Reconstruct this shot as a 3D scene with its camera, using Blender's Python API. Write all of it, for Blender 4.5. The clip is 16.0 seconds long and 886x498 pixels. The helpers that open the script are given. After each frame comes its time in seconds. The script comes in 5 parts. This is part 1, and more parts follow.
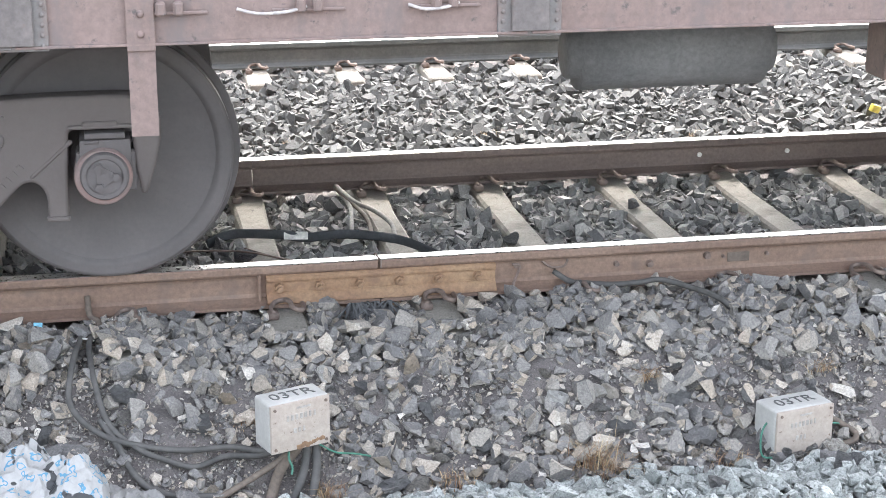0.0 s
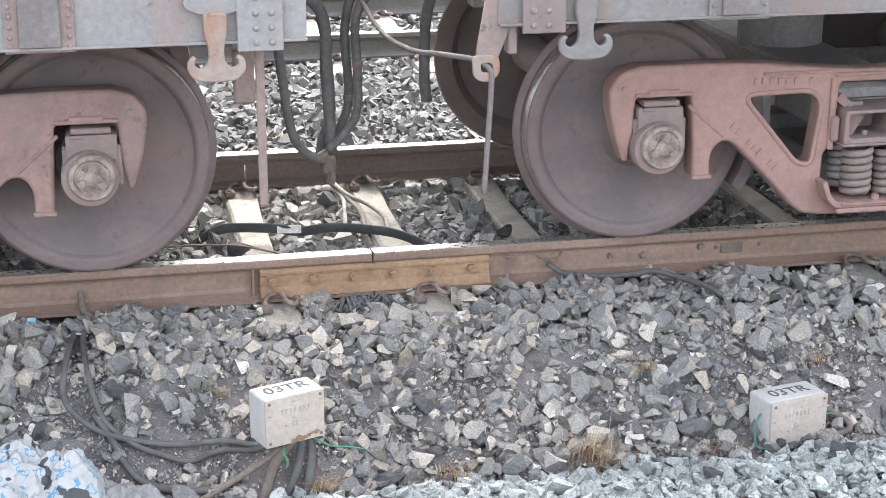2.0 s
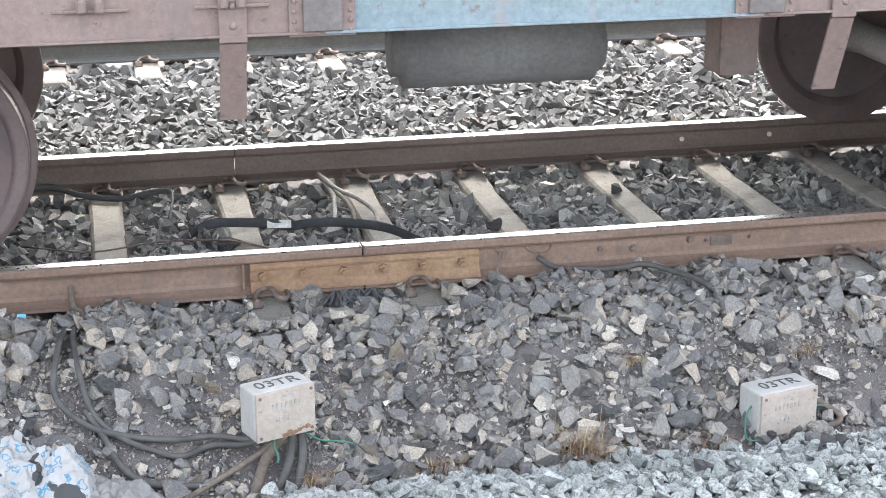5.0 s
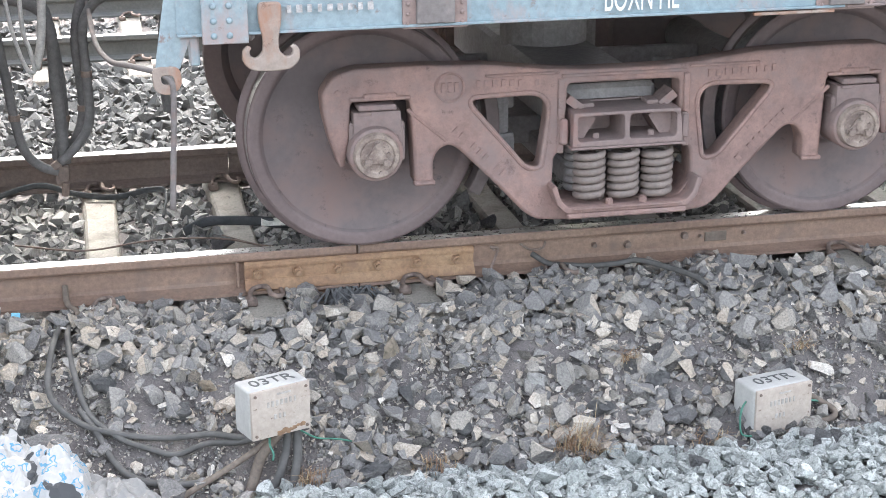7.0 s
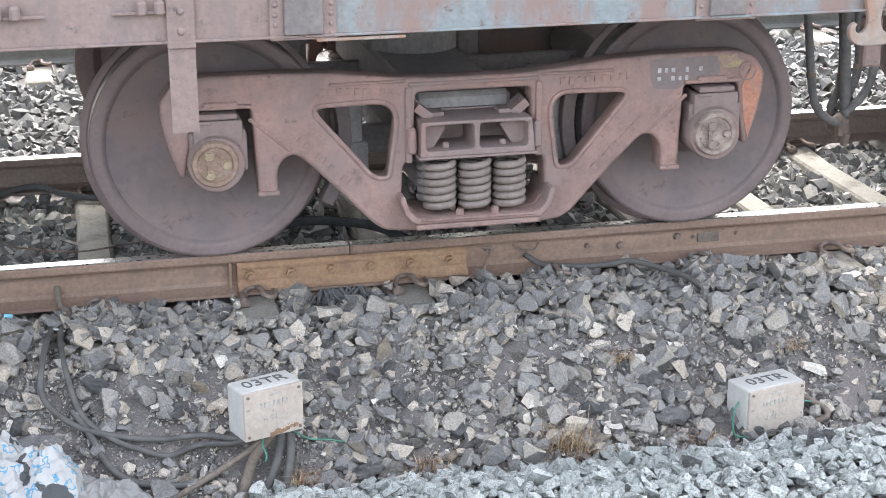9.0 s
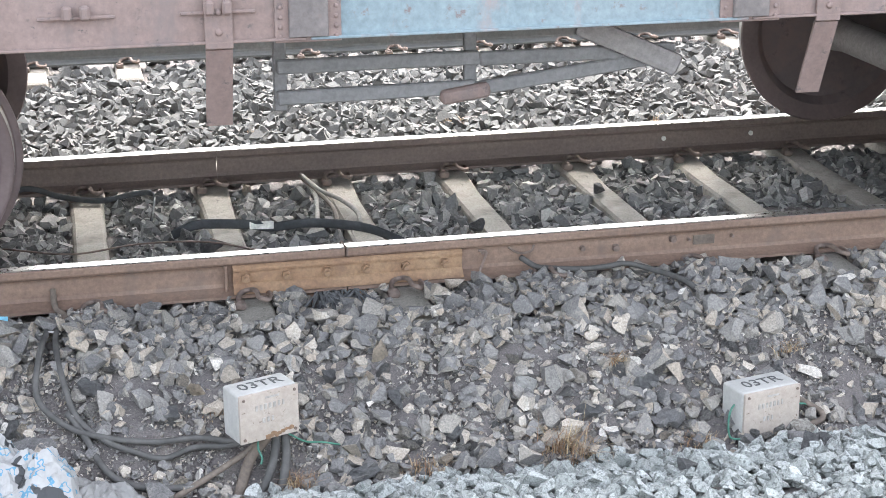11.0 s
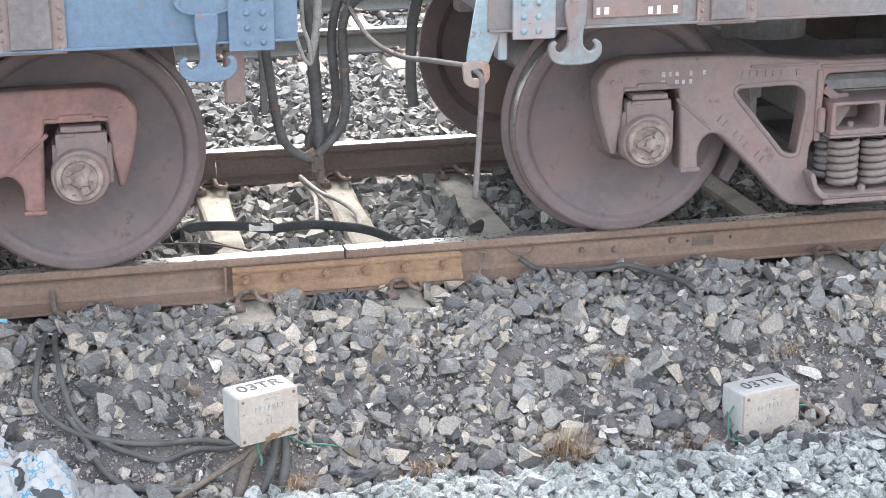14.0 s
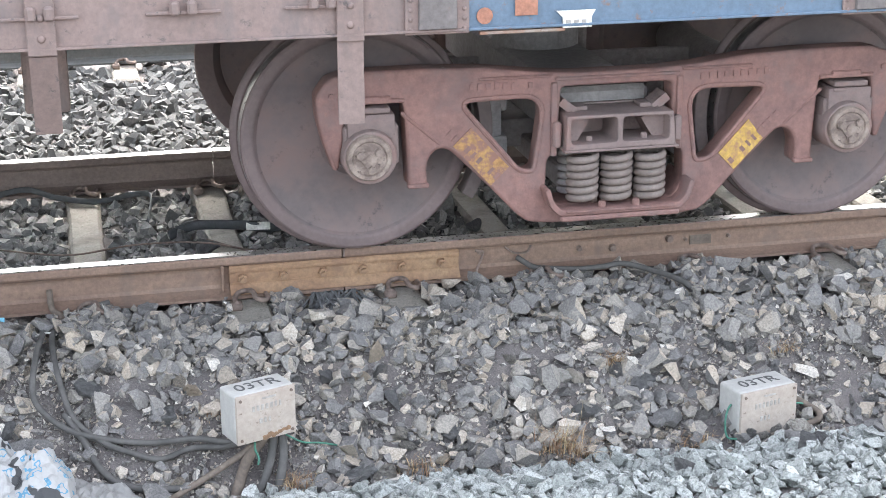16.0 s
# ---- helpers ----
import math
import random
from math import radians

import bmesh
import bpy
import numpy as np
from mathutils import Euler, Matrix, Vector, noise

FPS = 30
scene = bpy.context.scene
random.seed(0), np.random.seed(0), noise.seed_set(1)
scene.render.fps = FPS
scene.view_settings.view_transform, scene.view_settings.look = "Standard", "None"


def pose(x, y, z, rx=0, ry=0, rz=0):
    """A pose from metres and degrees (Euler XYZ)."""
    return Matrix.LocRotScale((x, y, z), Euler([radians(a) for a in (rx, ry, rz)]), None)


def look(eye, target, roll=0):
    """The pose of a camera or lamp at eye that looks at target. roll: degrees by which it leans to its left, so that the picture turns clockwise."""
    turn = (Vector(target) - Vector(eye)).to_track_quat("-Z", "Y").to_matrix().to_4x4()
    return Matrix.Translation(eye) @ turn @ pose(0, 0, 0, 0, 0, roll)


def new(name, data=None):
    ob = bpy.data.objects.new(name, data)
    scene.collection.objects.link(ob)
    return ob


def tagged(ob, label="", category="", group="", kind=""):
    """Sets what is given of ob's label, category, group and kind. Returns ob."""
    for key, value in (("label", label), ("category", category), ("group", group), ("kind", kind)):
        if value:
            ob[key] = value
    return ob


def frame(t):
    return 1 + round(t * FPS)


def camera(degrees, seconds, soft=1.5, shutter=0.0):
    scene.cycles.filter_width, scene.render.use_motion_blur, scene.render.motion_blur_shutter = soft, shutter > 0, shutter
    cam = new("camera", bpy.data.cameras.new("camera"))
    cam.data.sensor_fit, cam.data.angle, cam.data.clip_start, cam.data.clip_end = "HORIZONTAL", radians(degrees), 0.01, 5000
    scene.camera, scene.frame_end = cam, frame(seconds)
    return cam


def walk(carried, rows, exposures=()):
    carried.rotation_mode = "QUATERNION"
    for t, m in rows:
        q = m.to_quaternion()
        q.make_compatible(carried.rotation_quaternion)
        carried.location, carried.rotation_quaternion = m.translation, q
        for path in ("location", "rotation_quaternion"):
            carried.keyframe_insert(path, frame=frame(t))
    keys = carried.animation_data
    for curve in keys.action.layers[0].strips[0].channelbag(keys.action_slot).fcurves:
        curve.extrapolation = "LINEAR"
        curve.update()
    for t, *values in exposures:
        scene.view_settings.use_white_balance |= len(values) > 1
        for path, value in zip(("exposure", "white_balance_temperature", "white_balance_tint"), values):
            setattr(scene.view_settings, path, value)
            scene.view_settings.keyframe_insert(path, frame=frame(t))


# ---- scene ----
cam = camera(29.9, 16.0, soft=0.5)
EYE = (1.807, -6.469, 2.087)
PATH = [
    (0, EYE, (2.1888, -4.5991, 1.4890), 0.22),
    (0.5, EYE, (2.1910, -4.6000, 1.4875), 0.08),
    (1, EYE, (2.1931, -4.6010, 1.4859), 0.00),
    (1.5, EYE, (2.1943, -4.6022, 1.4828), -0.08),
    (2, EYE, (2.1960, -4.6032, 1.4808), -0.05),
    (2.5, EYE, (2.1987, -4.6044, 1.4787), -0.14),
    (3, EYE, (2.2007, -4.6054, 1.4770), -0.17),
    (3.5, EYE, (2.2036, -4.6061, 1.4769), -0.16),
    (4, EYE, (2.2054, -4.6069, 1.4757), -0.10),
    (6.5, EYE, (2.2116, -4.6097, 1.4713), -0.40),
    (7, EYE, (2.2136, -4.6104, 1.4703), -0.39),
    (7.5, EYE, (2.2155, -4.6108, 1.4704), -0.40),
    (8, EYE, (2.2173, -4.6111, 1.4706), -0.36),
    (8.5, EYE, (2.2195, -4.6117, 1.4705), -0.37),
    (9, EYE, (2.2220, -4.6120, 1.4712), -0.34),
    (11.5, EYE, (2.2280, -4.6121, 1.4750), -0.30),
    (12, EYE, (2.2272, -4.6116, 1.4758), -0.35),
    (12.5, EYE, (2.2278, -4.6116, 1.4764), -0.33),
    (13, EYE, (2.2279, -4.6114, 1.4770), -0.32),
    (13.5, EYE, (2.2277, -4.6116, 1.4762), -0.35),
    (14, EYE, (2.2282, -4.6117, 1.4761), -0.33),
    (14.5, EYE, (2.2287, -4.6115, 1.4771), -0.31),
    (15, EYE, (2.2304, -4.6122, 1.4761), -0.33),
    (15.5, EYE, (2.2311, -4.6126, 1.4755), -0.37),
    (16, EYE, (2.2314, -4.6130, 1.4744), -0.35),
]
walk(cam, [(t, look(eye, target, roll)) for t, eye, target, roll in PATH], [(0, 3.02, 6500, 9), (16, 3.02, 6500, 9)])

# ---- light ----
world = bpy.data.worlds.new("hazy_sky")
scene.world = world
world.use_nodes = True
wn = world.node_tree.nodes
sky = wn.new("ShaderNodeTexSky")
sky.sky_type = "NISHITA"
sky.sun_disc = False
sky.sun_elevation, sky.sun_rotation = radians(50), radians(20)
sky.dust_density, sky.air_density, sky.ozone_density = 4.0, 1.0, 1.0
wn["Background"].inputs["Strength"].default_value = 0.15
haze = wn.new("ShaderNodeHueSaturation")
haze.inputs["Saturation"].default_value = 0.45
world.node_tree.links.new(sky.outputs[0], haze.inputs["Color"])
world.node_tree.links.new(haze.outputs[0], wn["Background"].inputs["Color"])
sun_data = bpy.data.lights.new("sun", "SUN")
sun_data.energy, sun_data.angle, sun_data.color = 0.5, radians(28), (1.0, 0.98, 0.95)
sun = new("sun", sun_data)
sun.matrix_world = look((5, 18, 22), (3, 1, 0))


# ---- materials ----
def ramp_node(nt, stops, constant=False):
    r = nt.nodes.new("ShaderNodeValToRGB")
    r.color_ramp.interpolation = "CONSTANT" if constant else "LINEAR"
    els = r.color_ramp.elements
    while len(els) < len(stops):
        els.new(0.5)
    for e, (p, c) in zip(els, stops):
        e.position, e.color = p, (*c, 1)
    return r


def noise_node(nt, vec, scale, detail=5.0, rough=0.6, stretch=(1, 1, 1)):
    n = nt.nodes.new("ShaderNodeTexNoise")
    n.inputs["Scale"].default_value, n.inputs["Detail"].default_value, n.inputs["Roughness"].default_value = scale, detail, rough
    if stretch != (1, 1, 1):
        mp = nt.nodes.new("ShaderNodeMapping")
        mp.inputs["Scale"].default_value = stretch
        nt.links.new(vec, mp.inputs["Vector"])
        vec = mp.outputs[0]
    nt.links.new(vec, n.inputs["Vector"])
    return n.outputs["Fac"]


def mix_node(nt, a, b, fac, blend="MIX"):
    m = nt.nodes.new("ShaderNodeMix")
    m.data_type, m.blend_type = "RGBA", blend
    for sock, v in ((m.inputs[6], a), (m.inputs[7], b), (m.inputs[0], fac)):
        if isinstance(v, (int, float)):
            sock.default_value = v
        elif isinstance(v, tuple):
            sock.default_value = (*v, 1)
        else:
            nt.links.new(v, sock)
    return m.outputs[2]


def surface(name, stops, scale=4.0, rough=0.8, metal=0.0, bump=0.3, bscale=70.0, stretch=(1, 1, 1),
            grain=0.35, gscale=45.0, stain=None, sscale=2.0, sstretch=(1, 1, 1), sband=(0.5, 0.68), spread=None, depth=0.004, chips=None, cscale=28.0, cband=(0.62, 0.66)):
    """Ramp of colours over a broad noise, fine grain over it, an optional second colour in patches, and relief.
    spread: 'object' or 'island' draws the broad value at random for each piece."""
    m = bpy.data.materials.new(name)
    m.use_nodes = True
    nt = m.node_tree
    bsdf = nt.nodes["Principled BSDF"]
    vec = nt.nodes.new("ShaderNodeTexCoord").outputs["Object"]
    broad = noise_node(nt, vec, scale, stretch=stretch)
    if spread:
        if spread == "island":
            rnd = nt.nodes.new("ShaderNodeNewGeometry").outputs["Random Per Island"]
        else:
            rnd = nt.nodes.new("ShaderNodeObjectInfo").outputs["Random"]
        mx = nt.nodes.new("ShaderNodeMath")
        mx.operation = "MULTIPLY_ADD"
        mx.inputs[1].default_value = 0.22
        nt.links.new(broad, mx.inputs[0])
        nt.links.new(rnd, mx.inputs[2])
        sb = nt.nodes.new("ShaderNodeMath")
        sb.operation = "SUBTRACT"
        sb.inputs[1].default_value = 0.11
        nt.links.new(mx.outputs[0], sb.inputs[0])
        broad = sb.outputs[0]
    r = ramp_node(nt, stops)
    nt.links.new(broad, r.inputs[0])
    col = r.outputs[0]
    fine = noise_node(nt, vec, gscale, 6.0, 0.7)
    g = ramp_node(nt, [(0.28, (1 - grain,) * 3), (0.72, (1 + grain,) * 3)])
    nt.links.new(fine, g.inputs[0])
    col = mix_node(nt, col, g.outputs[0], 1.0, "MULTIPLY")
    if stain:
        s = noise_node(nt, vec, sscale, 7.0, 0.68, sstretch)
        sr = ramp_node(nt, [(sband[0], (0, 0, 0)), (sband[1], (1, 1, 1))])
        nt.links.new(s, sr.inputs[0])
        col = mix_node(nt, col, stain, sr.outputs[0])
    if chips:
        c = noise_node(nt, vec, cscale, 8.0, 0.75)
        cr = ramp_node(nt, [(cband[0], (0, 0, 0)), (cband[1], (1, 1, 1))])
        nt.links.new(c, cr.inputs[0])
        col = mix_node(nt, col, chips, cr.outputs[0])
    nt.links.new(col, bsdf.inputs["Base Color"])
    bsdf.inputs["Metallic"].default_value = metal
    rr = ramp_node(nt, [(0.3, (max(rough - 0.12, 0.02),) * 3), (0.7, (min(rough + 0.1, 1),) * 3)])
    nt.links.new(fine, rr.inputs[0])
    nt.links.new(rr.outputs[0], bsdf.inputs["Roughness"])
    if bump:
        b = nt.nodes.new("ShaderNodeBump")
        b.inputs["Strength"].default_value, b.inputs["Distance"].default_value = bump, depth
        nt.links.new(noise_node(nt, vec, bscale, 6.0, 0.7), b.inputs["Height"])
        nt.links.new(b.outputs[0], bsdf.inputs["Normal"])
    return m


STONE = [(0.0, (0.118, 0.113, 0.111)), (0.25, (0.186, 0.177, 0.169)), (0.5, (0.232, 0.218, 0.202)), (0.72, (0.285, 0.259, 0.226)),
         (0.87, (0.365, 0.307, 0.246)), (0.95, (0.46, 0.408, 0.345)), (1.0, (0.54, 0.505, 0.455))]
# far copy of the ballast colours, darkened to offset the strong sun there
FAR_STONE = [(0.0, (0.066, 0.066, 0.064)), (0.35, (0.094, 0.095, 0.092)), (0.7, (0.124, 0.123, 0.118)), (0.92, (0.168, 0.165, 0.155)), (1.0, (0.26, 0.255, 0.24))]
# bed copy of the ballast colours, lightened to offset shade under the wagons
BED_STONE = [(0.0, (0.095, 0.094, 0.09)), (0.35, (0.19, 0.187, 0.178)), (0.7, (0.29, 0.281, 0.262)), (0.92, (0.38, 0.362, 0.332)), (1.0, (0.53, 0.515, 0.475))]
M_STONE = surface("ballast_stone", STONE, 9, 0.9, bump=1.0, bscale=75, grain=0.5, gscale=130, spread="island", stain=(0.34, 0.31, 0.27), sscale=22, sband=(0.56, 0.72), chips=(0.09, 0.088, 0.085), cscale=40, cband=(0.6, 0.68), depth=0.006)
M_STONE_ONE = surface("loose_stone", STONE, 9, 0.9, bump=1.0, bscale=6, grain=0.5, gscale=9, spread="object", stain=(0.31, 0.28, 0.235), sscale=1.8, sband=(0.54, 0.72), chips=(0.09, 0.088, 0.085), cscale=3.4, cband=(0.58, 0.66), depth=0.08)
M_STONE_PALE = surface("pale_stone", [(0.0, (0.31, 0.25, 0.185)), (0.4, (0.39, 0.345, 0.29)), (1.0, (0.46, 0.445, 0.42))], 1.2, 0.9, bump=0.8, bscale=5, grain=0.3, gscale=7, spread="object", chips=(0.2, 0.185, 0.16), cscale=4, cband=(0.57, 0.66), depth=0.08)
M_STONE_DARK = surface("dark_stone", [(0.3, (0.085, 0.085, 0.087)), (0.7, (0.155, 0.15, 0.145))], 1.5, 0.9, bump=0.8, bscale=5, gscale=7, chips=(0.22, 0.21, 0.2), cscale=4, cband=(0.6, 0.7), depth=0.08)
M_STONE_FAR = surface("sun_offset_stone", FAR_STONE, 9, 0.9, bump=0.8, bscale=90, grain=0.4, gscale=80, spread="island")
M_STONE_BED = surface("shade_offset_bed_stone", BED_STONE, 9, 0.9, bump=0.8, bscale=90, grain=0.4, gscale=80, spread="island")
M_GRANITE = surface("fresh_granite", [(0.0, (0.25, 0.262, 0.245)), (0.5, (0.33, 0.342, 0.322)), (1.0, (0.43, 0.442, 0.42))], 9, 0.85, bump=0.5, bscale=140,
                    grain=0.5, gscale=190, spread="island", stain=(0.15, 0.158, 0.15), sscale=75, sband=(0.51, 0.6))
M_SOIL = surface("cinder_soil", [(0.3, (0.095, 0.085, 0.082)), (0.55, (0.14, 0.124, 0.118)), (0.75, (0.195, 0.17, 0.152))], 5, 0.95, bump=0.9, bscale=110, grain=0.5, gscale=160, depth=0.008)
M_CONCRETE = surface("sleeper_concrete", [(0.3, (0.28, 0.258, 0.222)), (0.7, (0.375, 0.347, 0.30))], 6, 0.9, bump=0.6, bscale=90, grain=0.35, gscale=110, stain=(0.19, 0.172, 0.15), sscale=6, sband=(0.48, 0.68), chips=(0.15, 0.135, 0.12), cscale=30, cband=(0.58, 0.66))
M_RAIL = surface("rail_rust", [(0.3, (0.18, 0.118, 0.09)), (0.55, (0.232, 0.157, 0.117)), (0.75, (0.285, 0.198, 0.15))], 3, 0.75, 0.1, bump=0.3, bscale=90, stretch=(0.5, 1, 3), grain=0.3, gscale=60,
                 stain=(0.16, 0.12, 0.1), sscale=5, sband=(0.55, 0.75))
M_RAIL_FAR = surface("far_rail_rust", [(0.3, (0.145, 0.11, 0.095)), (0.7, (0.215, 0.165, 0.14))], 3, 0.75, 0.1, bump=0.3, bscale=90, stretch=(0.5, 1, 3), grain=0.3, gscale=60)
M_RAIL_DARK = surface("dark_rail", [(0.3, (0.10, 0.105, 0.10)), (0.7, (0.16, 0.16, 0.15))], 3, 0.75, 0.1, bump=0.3, grain=0.25)
M_RAILTOP = surface("polished_steel", [(0.3, (0.52, 0.50, 0.48)), (0.7, (0.64, 0.62, 0.6))], 3, 0.32, 0.9, bump=0.05, bscale=60, grain=0.1, stretch=(0.2, 4, 1))
M_PLATE = surface("ochre_rust", [(0.3, (0.24, 0.14, 0.085)), (0.55, (0.295, 0.185, 0.11)), (0.75, (0.34, 0.225, 0.135))], 5, 0.8, bump=0.3, bscale=80, grain=0.3, stain=(0.2, 0.12, 0.08), sscale=7, sband=(0.55, 0.72))
M_CLIP = surface("rusty_clip", [(0.3, (0.13, 0.10, 0.085)), (0.7, (0.24, 0.18, 0.15))], 20, 0.8, 0.2, bump=0.2)
M_WHEEL = surface("wheel_steel", [(0.3, (0.135, 0.112, 0.11)), (0.7, (0.185, 0.15, 0.146))], 3, 0.72, 0.1, bump=0.15, bscale=40, grain=0.16, gscale=30, stain=(0.21, 0.145, 0.13), sscale=3, sband=(0.48, 0.7), chips=(0.105, 0.088, 0.085), cscale=11, cband=(0.58, 0.68))
M_WHEEL_SOOT = surface("sooty_wheel", [(0.3, (0.105, 0.095, 0.092)), (0.7, (0.145, 0.13, 0.126))], 3, 0.75, 0.1, bump=0.15, grain=0.14)
M_RIM = surface("wheel_rim", [(0.3, (0.148, 0.113, 0.109)), (0.7, (0.20, 0.152, 0.146))], 4, 0.6, 0.2, bump=0.15, bscale=50, grain=0.18)
M_TREAD = surface("worn_tread", [(0.3, (0.3, 0.29, 0.28)), (0.7, (0.42, 0.41, 0.4))], 4, 0.35, 0.8, bump=0.05)
# underframe grey made paler, with the veil of haze put into its colour
M_DARK = surface("haze_greyed_underframe", [(0.3, (0.25, 0.235, 0.23)), (0.7, (0.35, 0.325, 0.315))], 4, 0.85, bump=0.3, grain=0.25)
M_POST = surface("grey_post", [(0.3, (0.135, 0.12, 0.114)), (0.7, (0.195, 0.172, 0.162))], 8, 0.8, bump=0.3, grain=0.25, stain=(0.2, 0.14, 0.12), sscale=9, sband=(0.55, 0.7))
# tank and floor paint, lightened the same way for haze
M_TANK = surface("haze_greyed_tank_paint", [(0.3, (0.18, 0.178, 0.178)), (0.7, (0.25, 0.243, 0.24))], 4, 0.75, bump=0.2, grain=0.25)
M_SPRING = surface("spring_steel", [(0.3, (0.165, 0.135, 0.12)), (0.7, (0.25, 0.205, 0.182))], 12, 0.7, 0.1, bump=0.2, bscale=60, grain=0.25, stain=(0.2, 0.15, 0.13), sscale=10)
# black rubber, its colour raised a little to stand for haze
M_HOSE = surface("hose_rubber", [(0.3, (0.09, 0.088, 0.085)), (0.7, (0.15, 0.142, 0.138))], 10, 0.8, bump=0.2)
M_HOSE_PALE = surface("grey_hose", [(0.3, (0.34, 0.33, 0.31)), (0.7, (0.48, 0.46, 0.43))], 10, 0.8, bump=0.2)
M_CABLE = surface("dusty_cable", [(0.3, (0.055, 0.053, 0.05)), (0.7, (0.105, 0.099, 0.093))], 12, 0.75, bump=0.2, bscale=60, grain=0.25)
M_CABLE_BROWN = surface("rusty_cable", [(0.3, (0.10, 0.078, 0.062)), (0.7, (0.18, 0.145, 0.118))], 12, 0.85, bump=0.2)
M_CABLE_PALE = surface("weathered_cable", [(0.3, (0.2, 0.188, 0.168)), (0.7, (0.30, 0.283, 0.255))], 10, 0.85, bump=0.3)
M_GREEN = surface("green_wire", [(0.3, (0.04, 0.15, 0.105)), (0.7, (0.075, 0.215, 0.155))], 12, 0.6, bump=0)
M_BOX = surface("chalky_grp", [(0.3, (0.37, 0.36, 0.335)), (0.6, (0.44, 0.43, 0.405)), (0.8, (0.49, 0.48, 0.455))], 7, 0.75, bump=0.2, bscale=70, grain=0.12, gscale=50,
                stain=(0.42, 0.32, 0.22), sscale=9, sband=(0.66, 0.8))
M_LID = surface("beige_lid", [(0.3, (0.36, 0.30, 0.25)), (0.6, (0.43, 0.372, 0.32)), (0.8, (0.48, 0.43, 0.38))], 9, 0.8, bump=0.4, bscale=60, grain=0.14, gscale=60, stain=(0.33, 0.24, 0.17), sscale=12, sband=(0.6, 0.75), chips=(0.17, 0.125, 0.095), cscale=48, cband=(0.6, 0.66))
M_RUST_FLAKE = surface("rust_flake", [(0.3, (0.17, 0.10, 0.06)), (0.7, (0.33, 0.21, 0.125))], 40, 0.9, bump=0.4, bscale=90)
M_INK = surface("black_paint", [(0.3, (0.05, 0.05, 0.05)), (0.7, (0.12, 0.12, 0.115))], 30, 0.7, bump=0)
M_GREY_INK = surface("worn_stencil", [(0.3, (0.30, 0.275, 0.245)), (0.7, (0.40, 0.375, 0.345))], 60, 0.8, bump=0)
M_WHITE_INK = surface("white_stencil", [(0.3, (0.55, 0.55, 0.53)), (0.7, (0.78, 0.78, 0.76))], 25, 0.8, bump=0)
M_BAG_BLUE = surface("sack_print", [(0.3, (0.12, 0.38, 0.52)), (0.7, (0.22, 0.5, 0.62))], 6, 0.55, bump=0.1)
M_FADED_INK = surface("faded_stencil", [(0.3, (0.3, 0.28, 0.265)), (0.7, (0.5, 0.48, 0.465))], 40, 0.85, bump=0)
M_STRIP = surface("black_strip", [(0.3, (0.045, 0.05, 0.052)), (0.7, (0.08, 0.082, 0.085))], 6, 0.85, bump=0.2)
M_SACK_RAG = surface("dirty_rag", [(0.3, (0.4, 0.36, 0.34)), (0.7, (0.6, 0.55, 0.53))], 20, 0.9, bump=0.5)
M_GRASS = surface("dry_grass", [(0.2, (0.22, 0.13, 0.08)), (0.6, (0.36, 0.25, 0.15)), (0.9, (0.45, 0.36, 0.22))], 20, 0.9, bump=0, spread="island")
M_CREAM = surface("cream_label", [(0.3, (0.42, 0.36, 0.25)), (0.7, (0.52, 0.46, 0.34))], 20, 0.7, bump=0.1)
M_YELLOW = surface("yellow_paint", [(0.3, (0.48, 0.29, 0.065)), (0.7, (0.58, 0.39, 0.11))], 14, 0.7, bump=0.2, stain=(0.36, 0.2, 0.11), sscale=34, sband=(0.46, 0.62))
M_OLIVE = surface("olive_paint", [(0.3, (0.27, 0.22, 0.11)), (0.7, (0.36, 0.30, 0.16))], 20, 0.8, bump=0.3, stain=(0.27, 0.18, 0.15), sscale=22, sband=(0.44, 0.58))
M_YELLOW_WORN = surface("worn_yellow", [(0.3, (0.36, 0.19, 0.075)), (0.7, (0.45, 0.27, 0.10))], 14, 0.75, bump=0.3, stain=(0.25, 0.135, 0.105), sscale=22, sband=(0.44, 0.56))
M_FIBRE = surface("tarred_fibre", [(0.3, (0.05, 0.05, 0.052)), (0.7, (0.12, 0.12, 0.12))], 30, 0.9, bump=0.9, bscale=60, stretch=(6, 1, 1))
M_TIN = surface("pale_tin", [(0.3, (0.6, 0.58, 0.5)), (0.7, (0.78, 0.77, 0.72))], 8, 0.5, bump=0.1)
M_LEAF_YELLOW = surface("yellow_wrapper", [(0.3, (0.72, 0.55, 0.08)), (0.7, (0.85, 0.7, 0.15))], 8, 0.6, bump=0.1)


def paint(name, base, faded, rust, rust_band=(0.5, 0.66)):
    return surface(name, [(0.3, base), (0.7, faded)], 1.6, 0.7, bump=0.25, bscale=80, stretch=(1, 1, 0.4), grain=0.22, gscale=34,
                   stain=rust, sscale=2.6, sstretch=(1.6, 1, 0.7), sband=rust_band, chips=tuple(0.55 * c + 0.02 for c in rust), cscale=16, cband=(0.58, 0.66))


